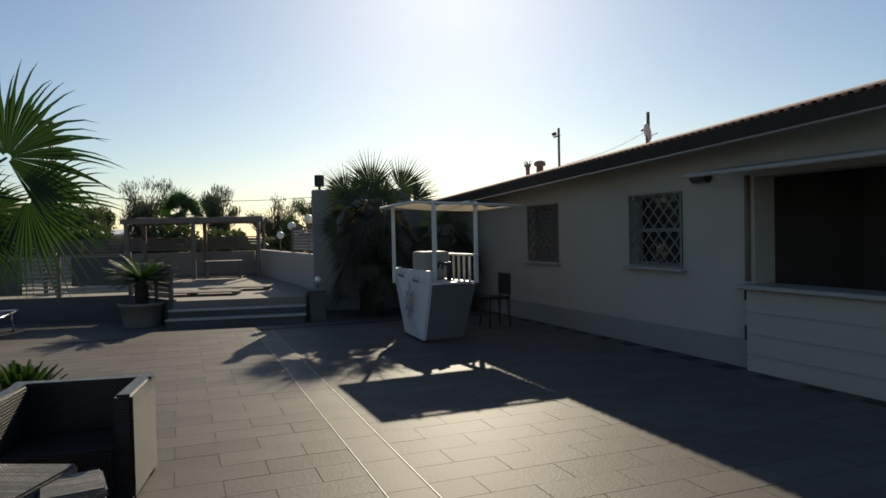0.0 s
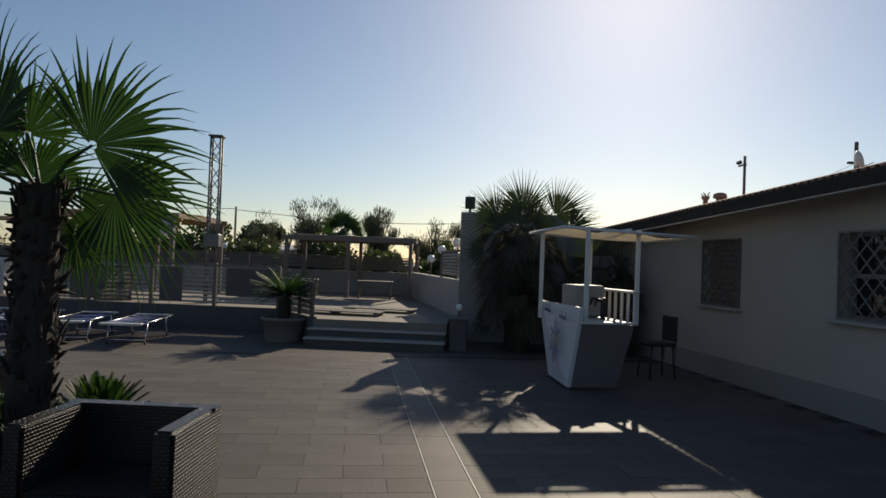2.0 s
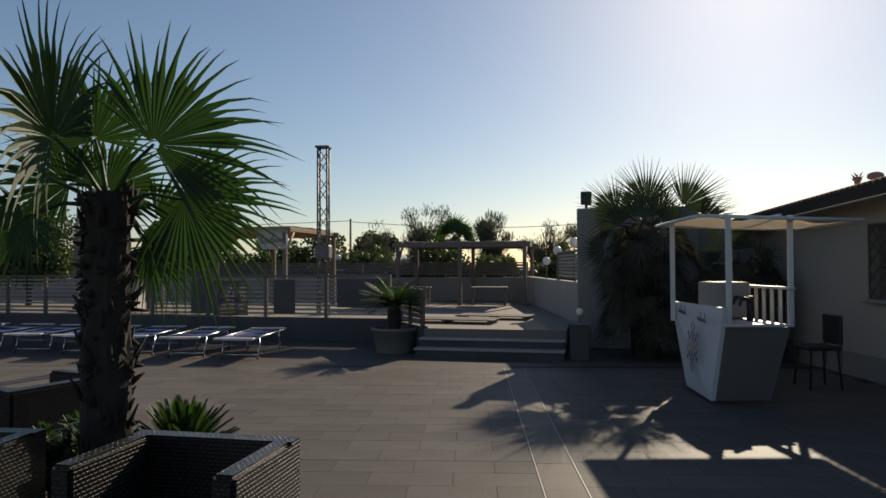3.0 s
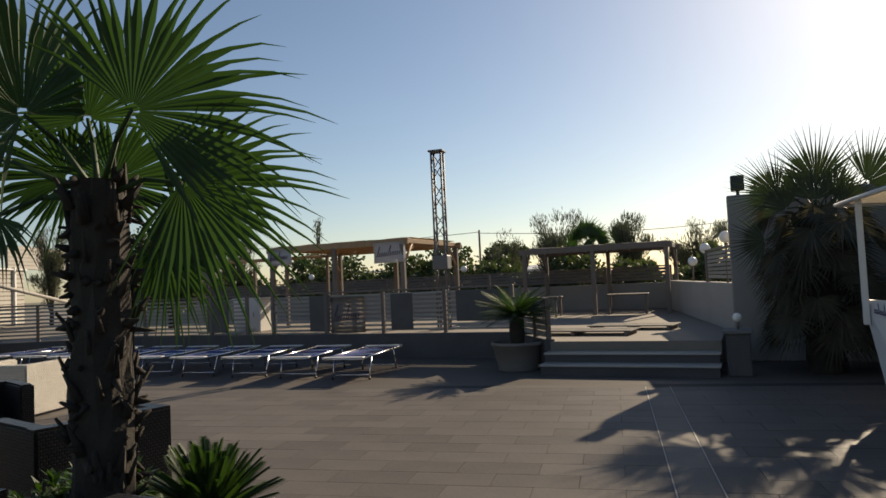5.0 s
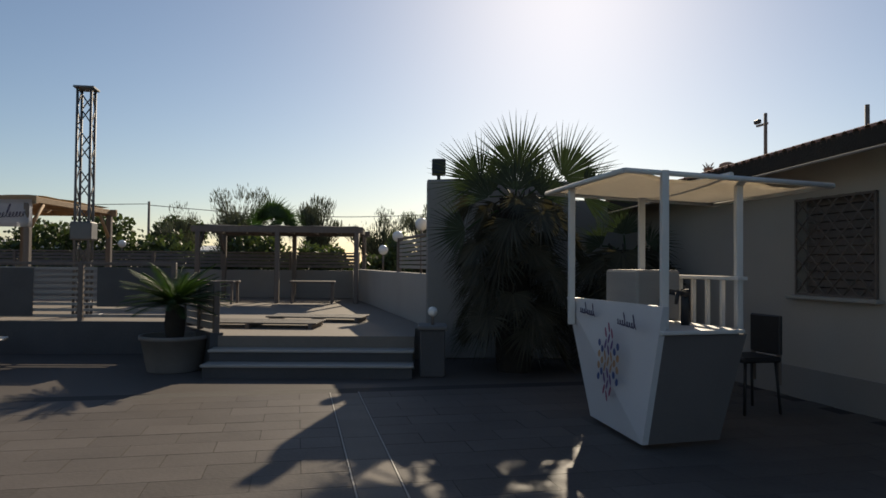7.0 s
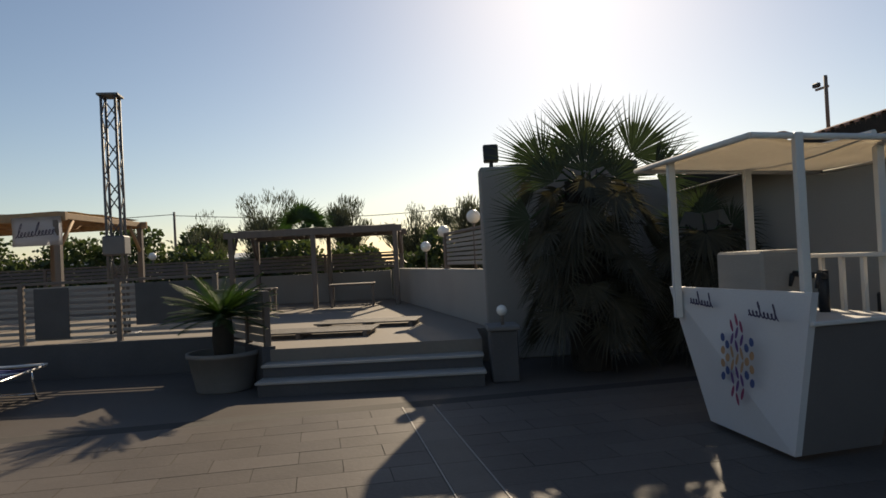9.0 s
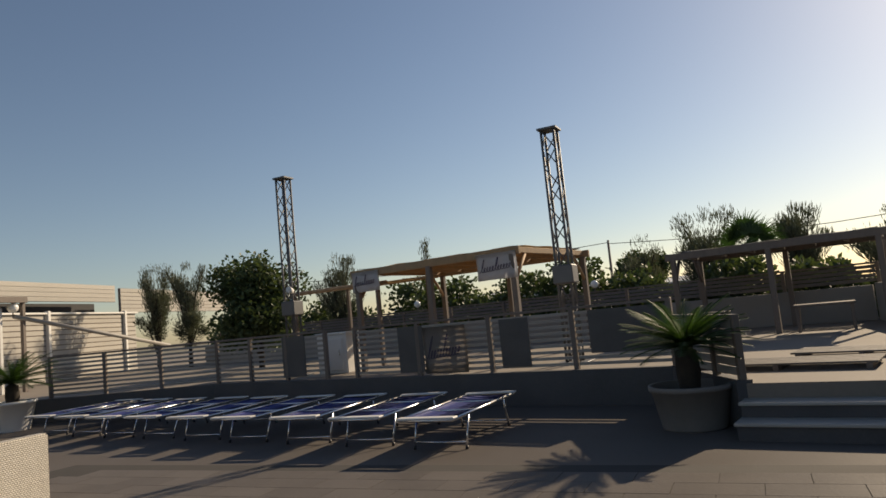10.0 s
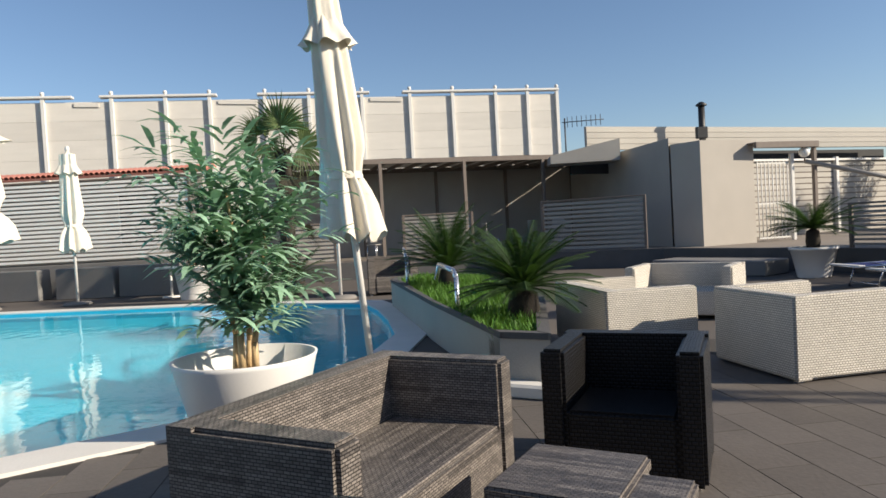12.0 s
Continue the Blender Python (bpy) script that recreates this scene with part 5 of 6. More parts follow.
# ---- umbrellas and pool-side things ----
def closed_umbrella(m, h, r, label, seed, lean=(0, 0)):
    rnd = random.Random(seed)
    u = thing("parasol", label, "parasol", m, "closed parasols by the pool")
    part("base", lathe([(0, 0), (0.3, 0), (0.31, 0.03), (0.28, 0.07), (0.06, 0.09), (0, 0.09)], 24), M_STONEPOT, u)
    tilt = Matrix.Shear("XY", 4, (lean[0], lean[1]))
    part("pole", tube((0, 0, 0.05), tilt @ Vector((0, 0, h)), 0.032, 10), M_WHITE, u)
    z0, z1 = h * 0.35, h * 0.99

    def cloth(zlo, zhi, rlo, rhi, folds, waist):
        bm = bmesh.new()
        n, k = 64, 16
        rows = []
        ph = [rnd.uniform(0, 6.28) for _ in range(4)]
        for j in range(k + 1):
            f = j / k
            rr = rlo + (rhi - rlo) * f ** 0.8
            if waist:
                rr *= 1 - 0.38 * math.exp(-((f - 0.26) / 0.07) ** 2)
            row = []
            for i in range(n):
                a = i * math.tau / n
                fold = 0.24 * math.sin(folds * a + ph[0] + f * 1.5) + 0.14 * math.sin((folds + 3) * a + ph[1] - 2 * f) + 0.1 * math.sin(3 * a + ph[2])
                q = rr * (1 + fold * (1 - 0.6 * f) * (1.0 if waist else 0.5))
                dz = (0.05 if waist else 0.02) * math.sin(folds * a + ph[0]) * (1 - f) ** 3
                row.append(bm.verts.new(tilt @ Vector((q * math.cos(a), q * math.sin(a), zlo + (zhi - zlo) * f + dz))))
            rows.append(row)
        for p, q in zip(rows, rows[1:]):
            for i in range(n):
                bm.faces.new((p[i], p[(i + 1) % n], q[(i + 1) % n], q[i])).smooth = True
        return bm
    cn = part("canopy", cloth(z0, z1 - 0.08, r, r * 0.55, 8, True), M_CANVAS, u, "folded cream canopy")
    part("top_vent", cloth(z1 - 0.52, z1, r * 1.0, 0.03, 8, False), M_CANVAS, u, "cream vent cap")
    part("strap", lathe([(r * 0.62, z0 + 0.235 * (z1 - z0)), (r * 0.66, z0 + 0.25 * (z1 - z0)), (r * 0.62, z0 + 0.265 * (z1 - z0))], 24, tilt), M_CANVAS, cn)
    part("finial", lathe([(0.035, z1 - 0.02), (0.05, z1 + 0.03), (0.04, z1 + 0.09), (0, z1 + 0.12)], 12, tilt), M_WHITE, u)
    return u


closed_umbrella(at(-7.9, 3.37), 3.55, 0.24, "tall closed cream parasol on a white pole", 4, (0.0, -0.075))
closed_umbrella(at(-14.75, 1.6), 3.5, 0.3, "closed cream parasol with a round stone base", 5)
closed_umbrella(at(-16.4, -4.75), 3.5, 0.27, "closed cream parasol with a round stone base", 6)
closed_umbrella(at(-15.9, -6.55), 4.3, 0.62, "wide closed cream parasol by the pool", 7)

bowl = thing("plant_pot", "wide white bowl pot at the pool edge", "pot", at(-6.17, 2.83))
part("body", lathe([(0, 0), (0.33, 0), (0.36, 0.03), (0.47, 0.47), (0.48, 0.5), (0.455, 0.5), (0.36, 0.14), (0, 0.13)], 40), M_POT, bowl)
part("soil", lathe([(0.37, 0.2), (0.2, 0.22), (0, 0.22)], 24), M_SOIL, bowl)


def cane_plant(m, h, label, seed):
    rnd = random.Random(seed)
    p = thing("cane_palm", label, "potted plant", m)
    stems, leaves = bmesh.new(), bmesh.new()
    for i in range(4):
        az = i * 1.57
        a = Vector((math.cos(az) * 0.025, math.sin(az) * 0.025, -0.05))
        prev = a
        lean = Vector((math.cos(az) * 0.11, math.sin(az) * 0.11, 0)) * rnd.uniform(0.3, 1.0)
        hh = h * rnd.uniform(0.7, 1.0)
        for k in range(6):
            q = a + lean * (k + 1) / 3 + Vector((rnd.uniform(-0.02, 0.02), rnd.uniform(-0.02, 0.02), hh * (k + 1) / 6))
            add_tube(stems, prev, q, 0.03 - 0.004 * k, 7, 0.028 - 0.004 * k)
            if k >= 2:
                for _ in range(10):
                    laz = rnd.uniform(0, math.tau)
                    el = radians(rnd.uniform(22, 74))
                    sp = prev.lerp(q, rnd.random())
                    ln = rnd.uniform(0.2, 0.34) + 0.075 * k
                    d = Vector((math.cos(laz) * math.cos(el), math.sin(laz) * math.cos(el), math.sin(el)))
                    for t in range(12):
                        c = sp + d * ln * (t + 1) / 12 - Vector((0, 0, 0.12 * ((t + 1) / 12) ** 2))
                        ribbon(leaves, c, laz + (0.75 if t % 2 else -0.75) + rnd.uniform(-0.3, 0.3), el * 0.4 + rnd.uniform(-0.3, 0.4), rnd.uniform(0.16, 0.30), 0.042, 50, 3, rnd)
            prev = q
    part("cane_clump", stems, M_CANE, p, "pale ringed canes")
    part("foliage", leaves, M_BAMBOO, p)
    return p


cane_plant(at(-6.17, 2.83, 0.22), 1.68, "leafy cane plant with pale stems in a white bowl", 11)

# raised wedge bed with grass and two sago palms
BED = [(-6.9, 4.55), (-6.72, 4.92), (-9.6, 5.1), (-13.3, 4.5), (-14.2, 3.05), (-13.0, 2.85), (-9.35, 3.83)]
bed = thing("raised_bed", "raised wedge-shaped planting bed with grey rendered sides", "planter")
inner_bed = [(x + (-10.6 - x) * 0.035, y + (4.2 - y) * 0.12) for x, y in BED]
for i in range(len(BED)):
    bw = bmesh.new()
    j = (i + 1) % len(BED)
    o0, o1, i1, i0 = BED[i], BED[j], inner_bed[j], inner_bed[i]
    lo = [bw.verts.new((x, y, 0.005)) for x, y in (o0, o1, i1, i0)]
    hi = [bw.verts.new((x, y, 0.42)) for x, y in (o0, o1, i1, i0)]
    bw.faces.new(hi)
    for a in range(4):
        b = (a + 1) % 4
        bw.faces.new((lo[a], lo[b], hi[b], hi[a]))
    bmesh.ops.recalc_face_normals(bw, faces=bw.faces[:])
    part("side_wall", bw, M_GREYPLASTER, bed)
    cp = bmesh.new()
    ring = [Vector((x, y, 0.421)) for x, y in (o0, o1, i1, i0)]
    mid = sum(ring, Vector()) / 4
    lo = [cp.verts.new(mid + (v - mid) * 1.015 + (v - Vector((-10.6, 4.2, 0.421))).normalized() * 0.02) for v in ring]
    hi = [cp.verts.new(v.co + Vector((0, 0, 0.05))) for v in lo]
    cp.faces.new(hi), cp.faces.new(lo[::-1])
    for a in range(4):
        b = (a + 1) % 4
        cp.faces.new((lo[a], lo[b], hi[b], hi[a]))
    bmesh.ops.recalc_face_normals(cp, faces=cp.faces[:])
    part("cap", cp, M_DARKCON, bed, "dark stone cap")
part("soil", prism(inner_bed, 0.2, 0.37), M_SOIL, bed)
part("footing", box((0.5, 0.16, 0.11), at(-6.7, 4.76, 0.055, 64), bevel=0.02), M_COPING, bed, "pale rough stone footing")


def hoop_rail(pts, label):
    """A bent flat metal strip fixed in the bed's edge."""
    h = thing("hoop_rail", label, "handrail", group="hoop rails of the bed")
    bm = bmesh.new()
    for a, b in zip(pts, pts[1:]):
        add_tube(bm, a, b, 0.028, 6)
    part("strip", bm, M_CHROME, h)


hoop_rail(((-8.82, 4.15, 0.3), (-8.82, 4.15, 0.76), (-8.95, 4.12, 0.82), (-9.6, 3.92, 0.86), (-9.85, 3.86, 0.68)), "bent grey metal hoop rail in the planting bed")
hoop_rail(((-12.0, 3.25, 0.3), (-12.0, 3.25, 0.86), (-12.2, 3.2, 0.95), (-12.9, 3.1, 0.98)), "bent grey metal hoop rail in the planting bed")


def inside(x, y, poly):
    r = False
    for (ax, ay), (bx, by) in zip(poly, poly[1:] + poly[:1]):
        if (ay > y) != (by > y) and x < (bx - ax) * (y - ay) / (by - ay) + ax:
            r = not r
    return r


rnd = random.Random(2)
gr = bmesh.new()
while len(gr.faces) < 15000:
    x, y = rnd.uniform(-14, -6.8), rnd.uniform(2.8, 5.2)
    if inside(x, y, inner_bed):
        az, ln = rnd.uniform(0, 6.28), rnd.uniform(0.08, 0.2)
        ribbon(gr, (x, y, 0.36), az, radians(rnd.uniform(55, 95)), ln, 0.012, 50, 2, rnd)
tagged(part("grass", gr, M_GRASS), "bright green tufted grass in the raised bed", "grass", kind="stuff")
cycad(at(-8.0, 4.8, 0.36), 0.34, 76, 0.72, "dark green sago palm in the raised bed", 31, 0.13, rise=80, arch=40, low=4)
cycad(at(-11.6, 3.9, 0.36), 0.36, 76, 0.95, "bright green sago palm in the raised bed", 32, 0.13, rise=82, arch=34, low=14)
cycad(at(-16.1, 0.4, 0.0), 0.45, 24, 0.8, "small green sago palm behind the pool", 33, 0.13)

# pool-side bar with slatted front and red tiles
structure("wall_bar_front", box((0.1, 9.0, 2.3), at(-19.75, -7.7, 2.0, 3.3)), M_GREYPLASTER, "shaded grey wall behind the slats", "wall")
slat_fence((-19.01, -12.0), (-19.51, -3.4), 0.85, 2.2, 19, 8.6, "tall white slatted front of the pool bar", "", M_BARSLAT, fill=0.6)
bw3 = thing("window_3", "dark window behind the white slats of the bar", "window", at(-19.5, -4.9, 2.0, 3.3), kind="structure")
part("pane", box((0.03, 1.1, 1.3), at(-0.25, 0, 0)), M_GLASSDARK, bw3)
part("window_frame", box((0.02, 1.2, 1.4), at(-0.28, 0, 0)), M_WHITE, bw3)
structure("wall_pool_bar", box((0.25, 9.4, 0.85), at(-19.3, -7.8, 0.43, 3.3), bevel=0.01), M_CONCRETE, "low dark wall under the slatted front", "wall")
rt = bmesh.new()
add_box(rt, (0.8, 9.6, 0.06), at(-19.65, -7.7, 3.25, 3.3) @ pose(0, 0, 0, 0, 12, 0))
structure("roof_pool_bar", rt, M_REDTILE, "narrow roof of red clay tiles", "roof")
pergola(-20.75, -10.35, -1.0, 2.28, 3.37, "covered seating pergola with a thin grey cloth roof", M_GREYCLOTH, 5, 109.6, M_POST)
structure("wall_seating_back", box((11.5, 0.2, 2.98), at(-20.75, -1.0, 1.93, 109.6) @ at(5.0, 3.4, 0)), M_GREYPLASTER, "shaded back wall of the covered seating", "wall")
rp = thing("utility_pole", "thin dark utility pole with cables", "pole", at(-10.4, 31.5))
part("pole", tube((0, 0, 0), (0, 0, 3.85), 0.07, 8, 0.05), M_POST, rp)

# low shrubs and grass round the first palm
def shrub(m, label, seed, r=0.36, h=0.55):
    rnd = random.Random(seed)
    s = thing("shrub", label, "shrub", m)
    lf, st = bmesh.new(), bmesh.new()
    for i in range(64):
        az, el = i * 2.399, radians(rnd.uniform(30, 89))
        d = Vector((math.cos(az) * math.cos(el), math.sin(az) * math.cos(el), math.sin(el)))
        ln = h * rnd.uniform(0.7, 1.15)
        add_tube(st, (0, 0, 0), d * ln * 0.9, 0.008, 4, 0.004)
        for k in range(60):
            c = d * ln * rnd.uniform(0.35, 1.0)
            ribbon(lf, c, rnd.uniform(0, 6.28), radians(rnd.uniform(0, 80)), rnd.uniform(0.06, 0.11), 0.03, 40, 2, rnd)
    part("branch_clump", st, M_TRUNK, s)
    part("foliage", lf, M_CYCAD, s)
    return s


cycad(at(-1.3, 3.88), 0.32, 72, 0.38, "low dark green sago palm beside the palm trunk", 41, 0.1, rise=86, arch=14, low=22)
shrub(at(-1.95, 3.75), "leafy dark green shrub in the palm bed", 42, h=0.5)
rnd = random.Random(9)
gr = bmesh.new()
for k in range(3500):
    a, q = rnd.uniform(0, 6.28), rnd.random() ** 0.5
    ribbon(gr, (-1.5 + 0.62 * q * math.cos(a), 3.5 + 0.6 * q * math.sin(a), 0.0), rnd.uniform(0, 6.28), radians(rnd.uniform(55, 95)), rnd.uniform(0.08, 0.2), 0.012, 50, 2, rnd)
tagged(part("grass", gr, M_GRASS), "bright green grass round the palm foot", "grass", kind="stuff")

# ---- terrace clutter ----
cab = thing("cream_cabinet", "cream painted cabinet standing in the railing gap", "cabinet", at(-9.95, 14.6, ZP, 8))
part("body", box((0.72, 0.5, 0.78), at(0, 0, 0.39), bevel=0.012), M_WHITE, cab)
part("top", box((0.78, 0.56, 0.04), at(0, 0, 0.8), bevel=0.01), M_WHITE, cab)
cd = part("door", box((0.5, 0.02, 0.62), at(0.02, -0.262, 0.38), bevel=0.008), M_WHITE, cab)
part("handle", box((0.02, 0.03, 0.12), at(0.2, -0.285, 0.42), bevel=0.006), M_CHROME, cd, "small metal handle")


def scribble(m, w, h, seed, mat, n=46):
    """Plain flowing strokes in place of a painted name."""
    rnd = random.Random(seed)
    bm = bmesh.new()
    prev = None
    loops = n // 4
    tall = {0, loops // 2}
    for k in range(n * 2):
        f = k / (2 * n - 1)
        ph = f * loops * math.tau
        rise = (1.0 if int(ph / math.tau) in tall else 0.36) * h
        z = rise * 0.5 * (1 - math.cos(ph)) - 0.4 * h + 0.16 * h * f
        c = Vector((w * (f - 0.5) + 0.04 * w * math.sin(ph) + 0.35 * z, 0, z))
        if prev is not None:
            add_box(bm, ((c - prev).length + 0.003, 0.003, rnd.uniform(0.007, 0.013)), m @ Matrix.Translation((c + prev) / 2) @ Matrix.Rotation(-math.atan2(c.z - prev.z, c.x - prev.x), 4, "Y"))
        prev = c
    return bm


def banner(m, w, h, label, seed, ink=True):
    b = thing("banner", label, "banner", m, "banners of the terrace")
    bm = bmesh.new()
    n = 10
    g = [[bm.verts.new((w * (i / n - 0.5), 0.015 * math.sin(i * 1.3 + j), h * (j / 4 - 0.5))) for j in range(5)] for i in range(n + 1)]
    for i in range(n):
        for j in range(4):
            bm.faces.new((g[i][j], g[i + 1][j], g[i + 1][j + 1], g[i][j + 1])).smooth = True
    bmesh.ops.solidify(bm, geom=bm.faces[:], thickness=0.006)
    cl = part("cloth", bm, M_SHEET if "railing" in label else M_BANNER, b)
    if ink:
        part("painted_strokes", scribble(at(0, -0.024, 0), w * 0.75, h * 0.5, seed, M_INK), M_INK, cl, "dark flowing brush strokes")
    return b


banner(at(-6.25, 13.045, ZP + 0.42), 0.8, 0.72, "pale cloth banner with dark painted strokes on the railing", 1)
banner(at(-6.05, 14.545, 2.14), 0.8, 0.46, "pale blue white cloth banner at the pergola corner", 2)
banner(at(-9.05, 14.545, 2.2), 0.7, 0.4, "pale cloth banner at the pergola corner", 3)


def duckboard(m, length, label):
    """A low walkway panel of boards on bearers."""
    d = thing("duckboard", label, "duckboard", m, "duckboards on the terrace")
    for i in range(5):
        part("board", box((length, 0.11, 0.022), at(0, -0.28 + 0.14 * i, 0.071), bevel=0.004), M_DUCK, d)
    for i in range(3):
        part("bearer", box((0.06, 0.7, 0.06), at((i - 1) * (length / 2 - 0.08), 0, 0.03), bevel=0.004), M_POST, d)


M_DUCK = material("weathered_board", (0.16, 0.14, 0.12), 0.75, vary=0.2, scale=3, grain=0.15, grain_scale=40, stretch=(0.6, 4, 4), per_object=0.12)
duckboard(at(-1.5, 12.75, ZP, -4), 1.9, "low weathered wooden duckboard on the terrace floor")
duckboard(at(-0.75, 13.8, ZP, -6), 1.5, "low weathered wooden duckboard on the terrace floor")


def plain_table(m, w, d, h, label):
    t = thing("terrace_table", label, "table", m, "tables on the terrace")
    part("tabletop", box((w, d, 0.04), at(0, 0, h - 0.02), bevel=0.008), M_POST, t)
    for sx in (-1, 1):
        for sy in (-1, 1):
            part("leg", box((0.05, 0.05, h - 0.04), at(sx * (w / 2 - 0.06), sy * (d / 2 - 0.06), (h - 0.04) / 2)), M_POST, t)


plain_table(at(-1.6, 18.6, ZP, 5), 1.0, 0.6, 0.5, "dark low wooden table by the back wall")
plain_table(at(-3.6, 18.2, ZP, 0), 0.8, 0.6, 0.5, "dark low wooden table under the pergola")

# kiosk emblem of coloured petals and strokes
kp = bpy.data.objects["bar_kiosk"]
K0, KU = Vector((2.33, 8.37, 0.58)), Vector((-0.16, 0.972, 0)).normalized()
KN = Vector((0.04, 0.0, 1.0)).normalized()
KO = KU.cross(KN).normalized()
face = Matrix.Translation(K0) @ Matrix((KU, KO, KN)).transposed().to_4x4()
inks = [material("ink_" + n, c, 0.6, vary=0.1) for n, c in (("orange", (0.42, 0.24, 0.12)), ("purple", (0.11, 0.04, 0.17)), ("blue", (0.04, 0.07, 0.2)), ("red", (0.26, 0.04, 0.1)))]
KF = [o for o in kp.children if o.name.startswith("front_panel")][0]
SIDE = -1 if KO.x > 0 else 1
for col in range(-3, 4):
    rows = 7 - abs(col) * (1 if col % 2 else 2)
    for r in range(max(1, rows)):
        u, z = 0.055 * col - 0.07, 0.09 * (r - (rows - 1) / 2)
        wide, tall = (0.026, 0.034) if abs(col) >= 2 else (0.015, 0.05)
        bm = bmesh.new()
        n = 10
        tilt = 0.35 * (1 if (r + col) % 2 else -1)
        vs = []
        for k in range(n):
            a = k * math.tau / n
            px, pz = wide * math.cos(a), tall * math.sin(a) * (1.0 if math.sin(a) > 0 else 0.8)
            vs.append(bm.verts.new(face @ Vector((u + px * math.cos(tilt) - pz * math.sin(tilt), SIDE * 0.012, z + px * math.sin(tilt) + pz * math.cos(tilt)))))
        bm.faces.new(vs)
        ink = 0 if abs(z) < 0.08 else 2 if abs(col) >= 2 else 3 if abs(z) > 0.22 else 1
        part("painted_petal", bm, inks[ink], KF)
for k, (u, z) in enumerate(((0.38, 0.34), (-0.35, 0.3))):
    part("painted_strokes", scribble(face @ at(u, SIDE * 0.012, z + 0.04), 0.3, 0.1, 7 + k, M_INK, 34), M_INK, KF, "dark flowing brush strokes")

# ---- pool side, far end ----
def far_pot(m):
    round_pot(m, 0.28, 0.42, 0.75, "tall white pot behind the pool", M_POT)


far_pot(at(-16.5, -2.1))
cane_plant(at(-16.5, -2.1, 0.66), 1.0, "small leafy cane plant in a tall white pot", 15)
# Its leaves take the lightened green with the sunlight in the colour.
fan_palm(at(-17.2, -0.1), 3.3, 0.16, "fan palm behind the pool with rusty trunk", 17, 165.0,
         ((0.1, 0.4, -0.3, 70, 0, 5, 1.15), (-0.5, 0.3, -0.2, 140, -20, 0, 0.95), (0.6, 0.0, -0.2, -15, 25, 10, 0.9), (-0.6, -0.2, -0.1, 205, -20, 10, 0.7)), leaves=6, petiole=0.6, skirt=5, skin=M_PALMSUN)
armchair(at(-15.6, 2.5, 0, 100), 1.0, 0.9, 0.75, 0.36, 0.16, M_GREYW, "grey brown wicker armchair beyond the pool", GB)
for i, y in enumerate((-7.6, -5.6, -3.9)):
    p = thing("planter_box", "long dark grey planter box along the pool bar", "planter", at(-18.4 + 0.08 * i, y, 0, 86), "planter boxes at the pool bar")
    part("trough", box((1.6, 0.5, 0.78), at(0, 0, 0.39), (0.97, 0.95), 0.02), M_CONCRETE, p)
for i in range(2):
    t = thing("garden_table", "round white metal garden table by the pool bar", "table", at(-17.3 + 0.4 * i, -3.0 + 0.9 * i, 0), "garden tables")
    part("tabletop", lathe([(0, 0.68), (0.34, 0.68), (0.35, 0.7), (0.34, 0.72), (0, 0.72)], 24), M_WHITE, t)
    part("pedestal", tube((0, 0, 0.02), (0, 0, 0.68), 0.03, 8), M_WHITE, t)
    part("foot", lathe([(0, 0), (0.22, 0), (0.2, 0.03), (0, 0.04)], 18), M_WHITE, t)
bld = thing("concrete_plinth", "low grey concrete plinth beside the ledge", "plinth", at(-16.4, 9.3, 0, 40))
part("body", box((2.6, 0.9, 0.3), at(0, 0, 0.15), bevel=0.02), M_CONCRETE, bld)
pier = thing("garden_pier", "low dark grey concrete pier at the end of the steps", "pier", at(1.0, 11.25, 0), kind="structure")
part("body", box((0.3, 0.42, 0.56), at(0, 0, 0.28), bevel=0.015), M_DARKCON, pier)
part("cap", box((0.36, 0.48, 0.05), at(0, 0, 0.585), bevel=0.012), M_CONCRETE, pier)
globe_lamp(1.0, 11.2, 0.61, 0.06)


def bistro_chair(m):
    c = thing("bistro_chair", "pale metal bistro chair in the covered seating", "chair", m, "chairs of the covered seating")
    part("seat", box((0.42, 0.42, 0.03), at(0, 0, 0.45), bevel=0.01), M_SLAT, c)
    part("backrest", box((0.42, 0.03, 0.4), at(0, 0.2, 0.72), bevel=0.01), M_SLAT, c)
    for sx in (-1, 1):
        for sy in (-1, 1):
            part("leg", tube((sx * 0.18, sy * 0.18, 0.44), (sx * 0.2, sy * 0.21, 0), 0.014, 6), M_CHROME, c)
    return c


seat0 = bistro_chair(at(-21.8, 5.6, ZP, 20))
for x, y, a in ((-22.4, 4.6, 200), (-22.2, 2.6, 80), (-21.7, 1.2, 140), (-22.6, 6.6, 60)):
    copy_thing(seat0, at(x, y, ZP, a))

# cables from the far pole
wires = thing("overhead_cable", "thin slack overhead cables from the pole", "cable")
cb = bmesh.new()
for (ax, ay, az), (bx, by, bz) in (((-10.4, 31.5, 3.7), (6, 33, 4.0)), ((-10.4, 31.5, 3.75), (-34, 30, 4.6))):
    last = None
    for k in range(13):
        f = k / 12
        q = Vector((ax + (bx - ax) * f, ay + (by - ay) * f, az + (bz - az) * f - 0.5 * math.sin(math.pi * f)))
        if last is not None:
            add_tube(cb, last, q, 0.014, 4)
        last = q
part("line", cb, M_CABLE, wires)

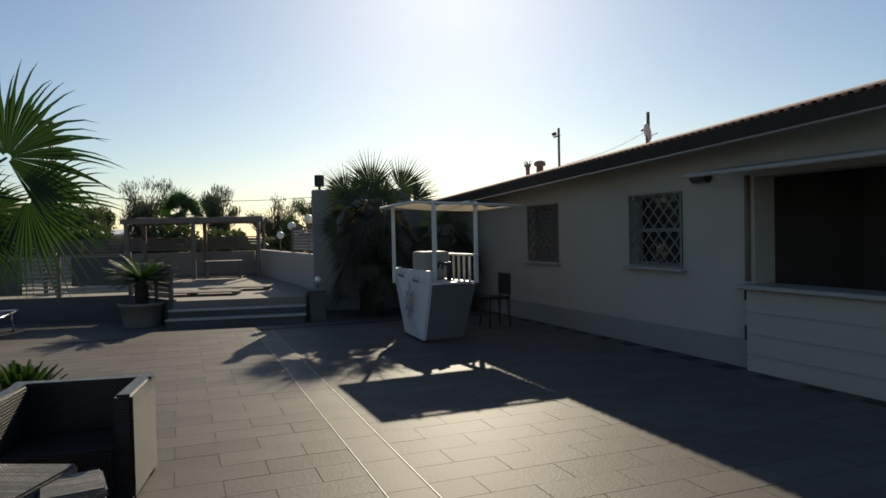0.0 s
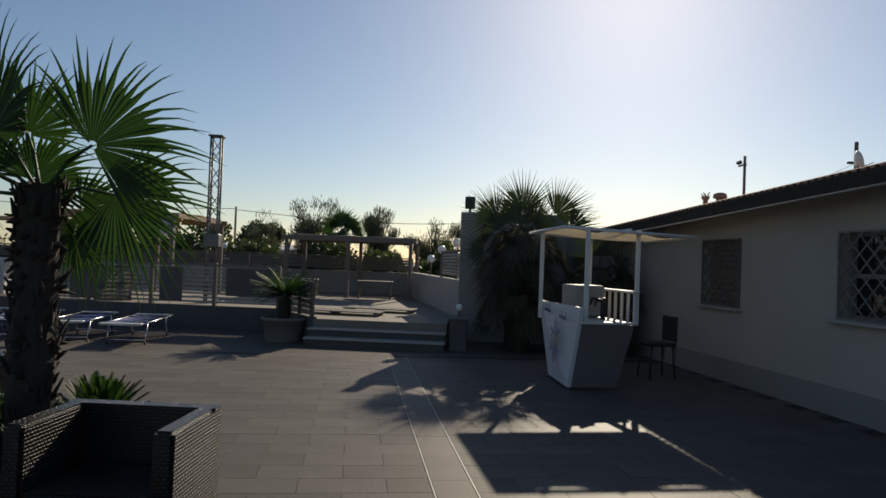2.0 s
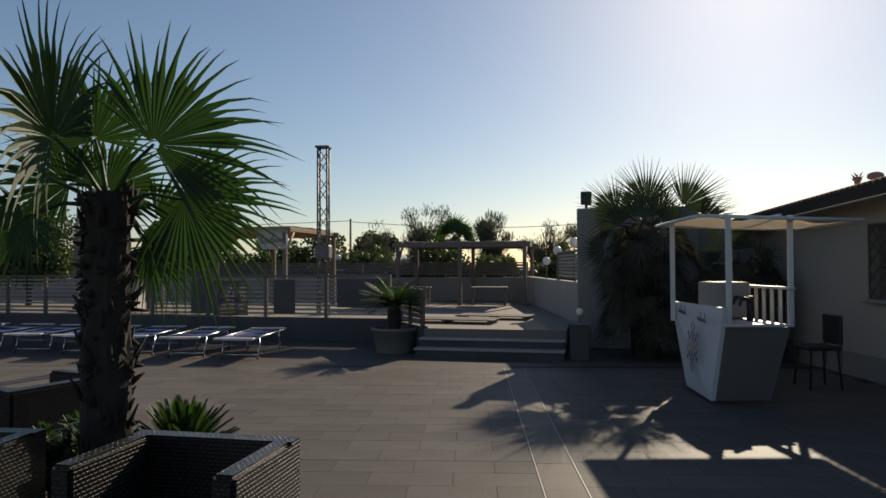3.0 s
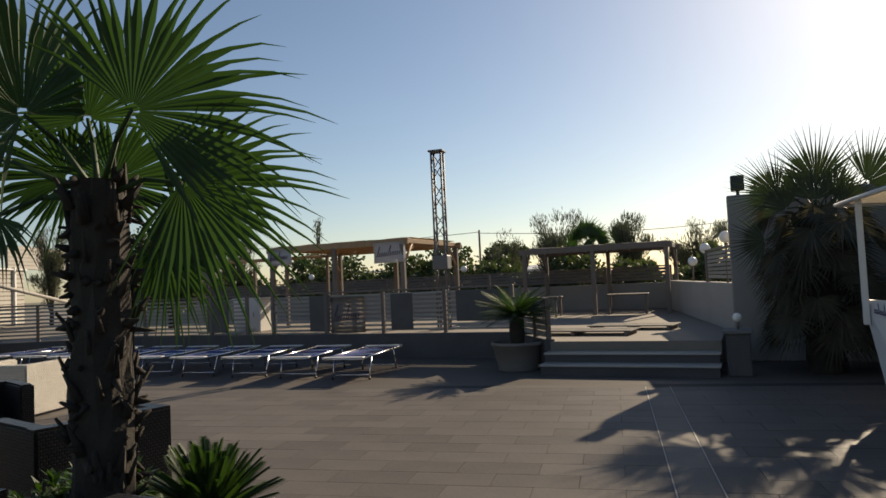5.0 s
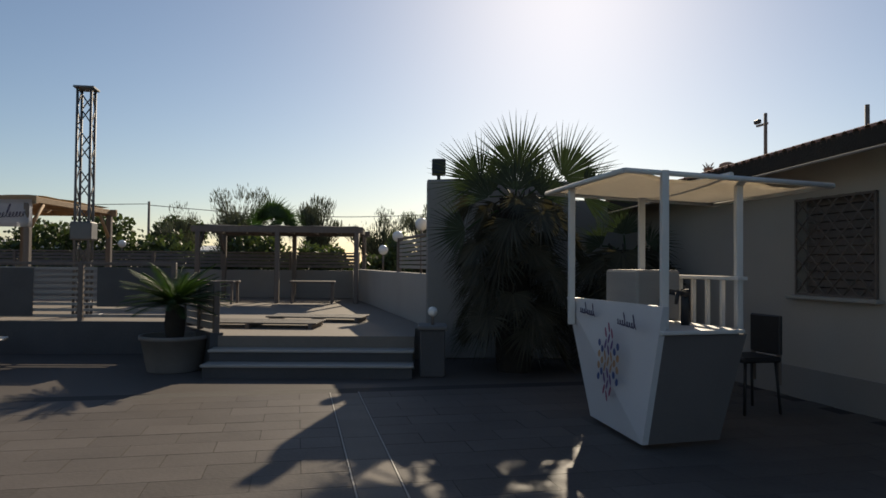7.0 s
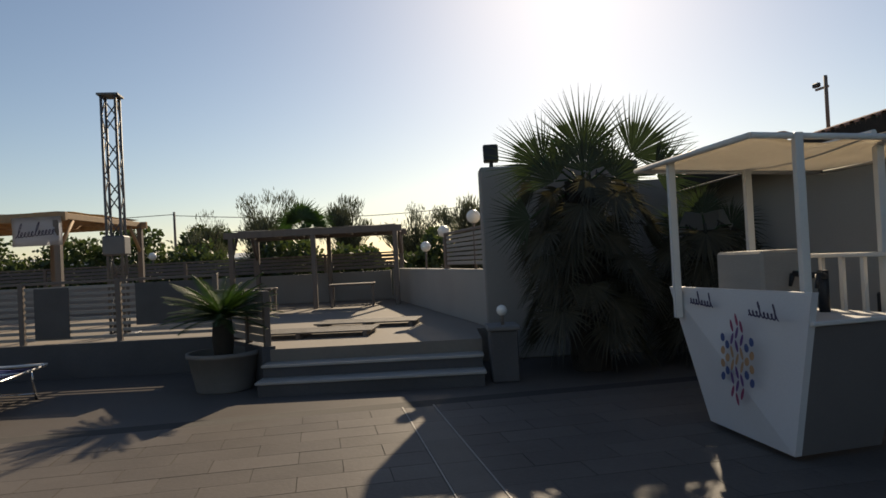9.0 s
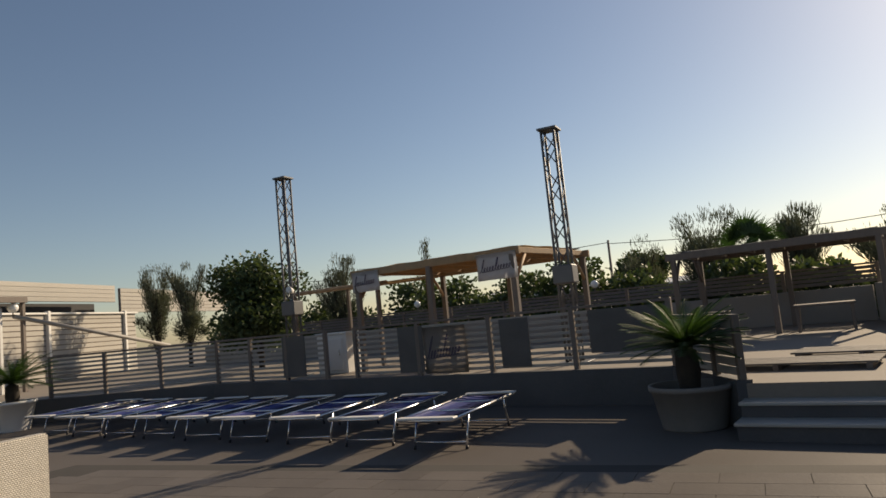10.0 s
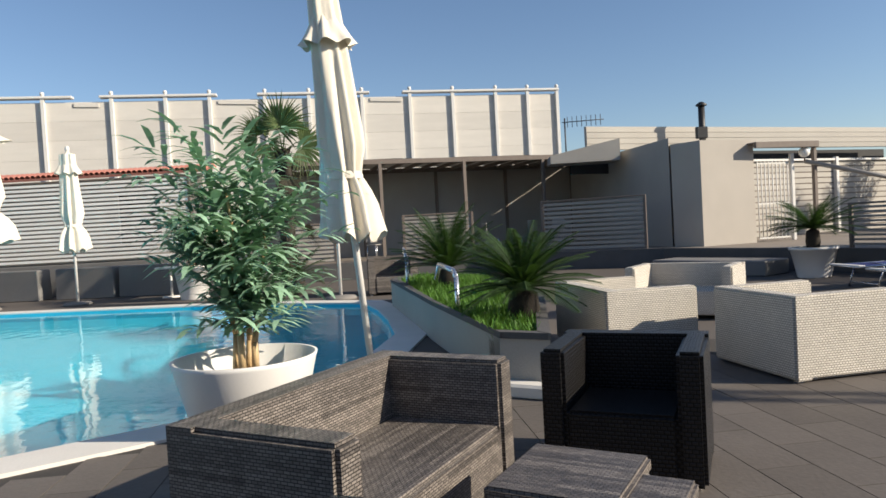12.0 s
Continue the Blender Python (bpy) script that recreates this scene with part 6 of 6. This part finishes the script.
st = thing("bar_stool", "dark stool beside the plaster wall behind the kiosk", "stool", at(3.9, 9.2, 0, 12))
part("seat", box((0.4, 0.4, 0.05), at(0, 0, 0.5), bevel=0.015), M_IRON, st)
for sx in (-1, 1):
    for sy in (-1, 1):
        part("leg", tube((sx * 0.16, sy * 0.16, 0.48), (sx * 0.19, sy * 0.19, 0), 0.014, 6), M_IRON, st)
part("backrest", box((0.04, 0.4, 0.36), at(0.19, 0, 0.72), bevel=0.012), M_IRON, st)
for sy in (-1, 1):
    part("back_post", box((0.03, 0.03, 0.3), at(0.19, sy * 0.17, 0.42)), M_POST, st)


def beach_cabin(m, w, label):
    c = thing("beach_cabin", label, "cabin", m, "cabins beyond the hedge")
    part("wall", box((w, 2.0, 1.9), at(0, 0, 0.95), bevel=0.01), M_WHITEWALL, c)
    part("roof", box((w + 0.4, 2.4, 0.1), at(0, 0, 1.98) @ pose(0, 0, 0, 6, 0, 0), bevel=0.01), M_WHITE, c)
    part("door", box((0.7, 0.04, 1.7), at(-0.3 * w, -1.02, 0.86), bevel=0.01), M_SLAT, c)


for x, y, w in ((-11.5, 28.5, 3.0), (-16.0, 27.5, 3.6), (-9.0, 34.0, 4.0)):
    beach_cabin(at(x, y, -0.02, 4), w, "small white beach cabin beyond the hedge")

# ---- roof edge tiles ----
et = mesh_of("roof_tile", lathe([(0.036, 0), (0.040, 0.2), (0.045, 0.4)], 8, pose(0, 0, 0, 0, 90, 0)), M_ROOFTILE)
for i in range(190):
    yl = -9.0 + 0.118 * i
    o = new("roof_tile", et)
    o.parent, o.matrix_basis = roof, B @ pose(-0.55, yl, eave(yl) + 0.045, 0, -14.4, 0)
ert = bpy.data.objects["roof_pool_bar"]
et2 = mesh_of("roof_tile", lathe([(0.06, 0), (0.066, 0.4), (0.072, 0.78)], 8, pose(0, 0, 0, 0, 90, 0)), M_REDTILE)
for i in range(66):
    o = new("roof_tile", et2)
    o.parent, o.matrix_basis = ert, at(-19.65, -7.7, 3.25, 3.3) @ pose(-0.39, -4.65 + 0.144 * i, 0.13, 0, 12, 0)

# ---- floor tiles beside a stone band ----
T = at(1.48, 2.22, 0, 10.2)
joint = structure("floor_joint", prism([(-3.2, -1.05), (6.53, 0.69), (4.65, 11.12), (-8.83, 8.7), (-8.6, 3.56), (-7.4, 3.36), (-6.42, 2.9)], 0.001, 0.005), M_JOINT, "dark cement joints between the floor tiles", "floor")
tile = mesh_of("tile", box((0.596, 0.296, 0.012)), M_TILE)
short = mesh_of("tile", box((0.296, 0.296, 0.012)), M_TILE)
band = mesh_of("band_slab", box((0.27, 0.596, 0.013)), M_BAND)
rest = bmesh.new()
made = 0
trnd = random.Random(6)


def lay(x, y, me, size, near):
    global made
    m = T @ pose(x, y, 0.004 + trnd.uniform(-0.0008, 0.0008), trnd.uniform(-0.03, 0.03), trnd.uniform(-0.03, 0.03), 0)
    if near and made < 300:
        o = new(me.name.split(".")[0], me)
        o.parent, o.matrix_basis = floor, m
        made += 1
    else:
        add_box(rest, (*size, 0.012), m)


for j in range(17):
    y = -2.0 + 0.6 * j
    lay(0.0, y, band, (0.27, 0.594), True)
for j in range(34):
    y = -2.1 + 0.3 * j
    for side in (-1, 1):
        x = 0.155 + (0.15 if j % 2 else 0.0)
        if j % 2:
            lay(side * (0.155 + 0.15), y, short, (0.294, 0.294), -0.6 < y < 6)
            x = 0.455
        else:
            x = 0.155
        k = 0
        while x + 0.6 < (4.95 if side > 0 else 8.8):
            c = side * (x + 0.3)
            w = T @ Vector((c, y, 0))
            blocked = inside(w.x, w.y, POOL) or 0.776 * (w.x + 2.6) + 0.63 * (w.y + 2.9) < 0.82 and w.y < 3.3 or w.y > 10.75 and w.x < 1.2
            if not blocked:
                lay(c, y, tile, (0.594, 0.294), -0.6 < y < 5.5 and -3.4 < c < 3.2)
            x += 0.6
tagged(part("tiles_beyond", rest, M_TILE, floor), kind="stuff")
for s in (-1, 1):
    structure("trim_strip", box((0.012, 9.9, 0.014), T @ at(s * 0.146, 3.0, 0.006)), M_STRIP, "thin pale metal strip edging the stone band", "trim")
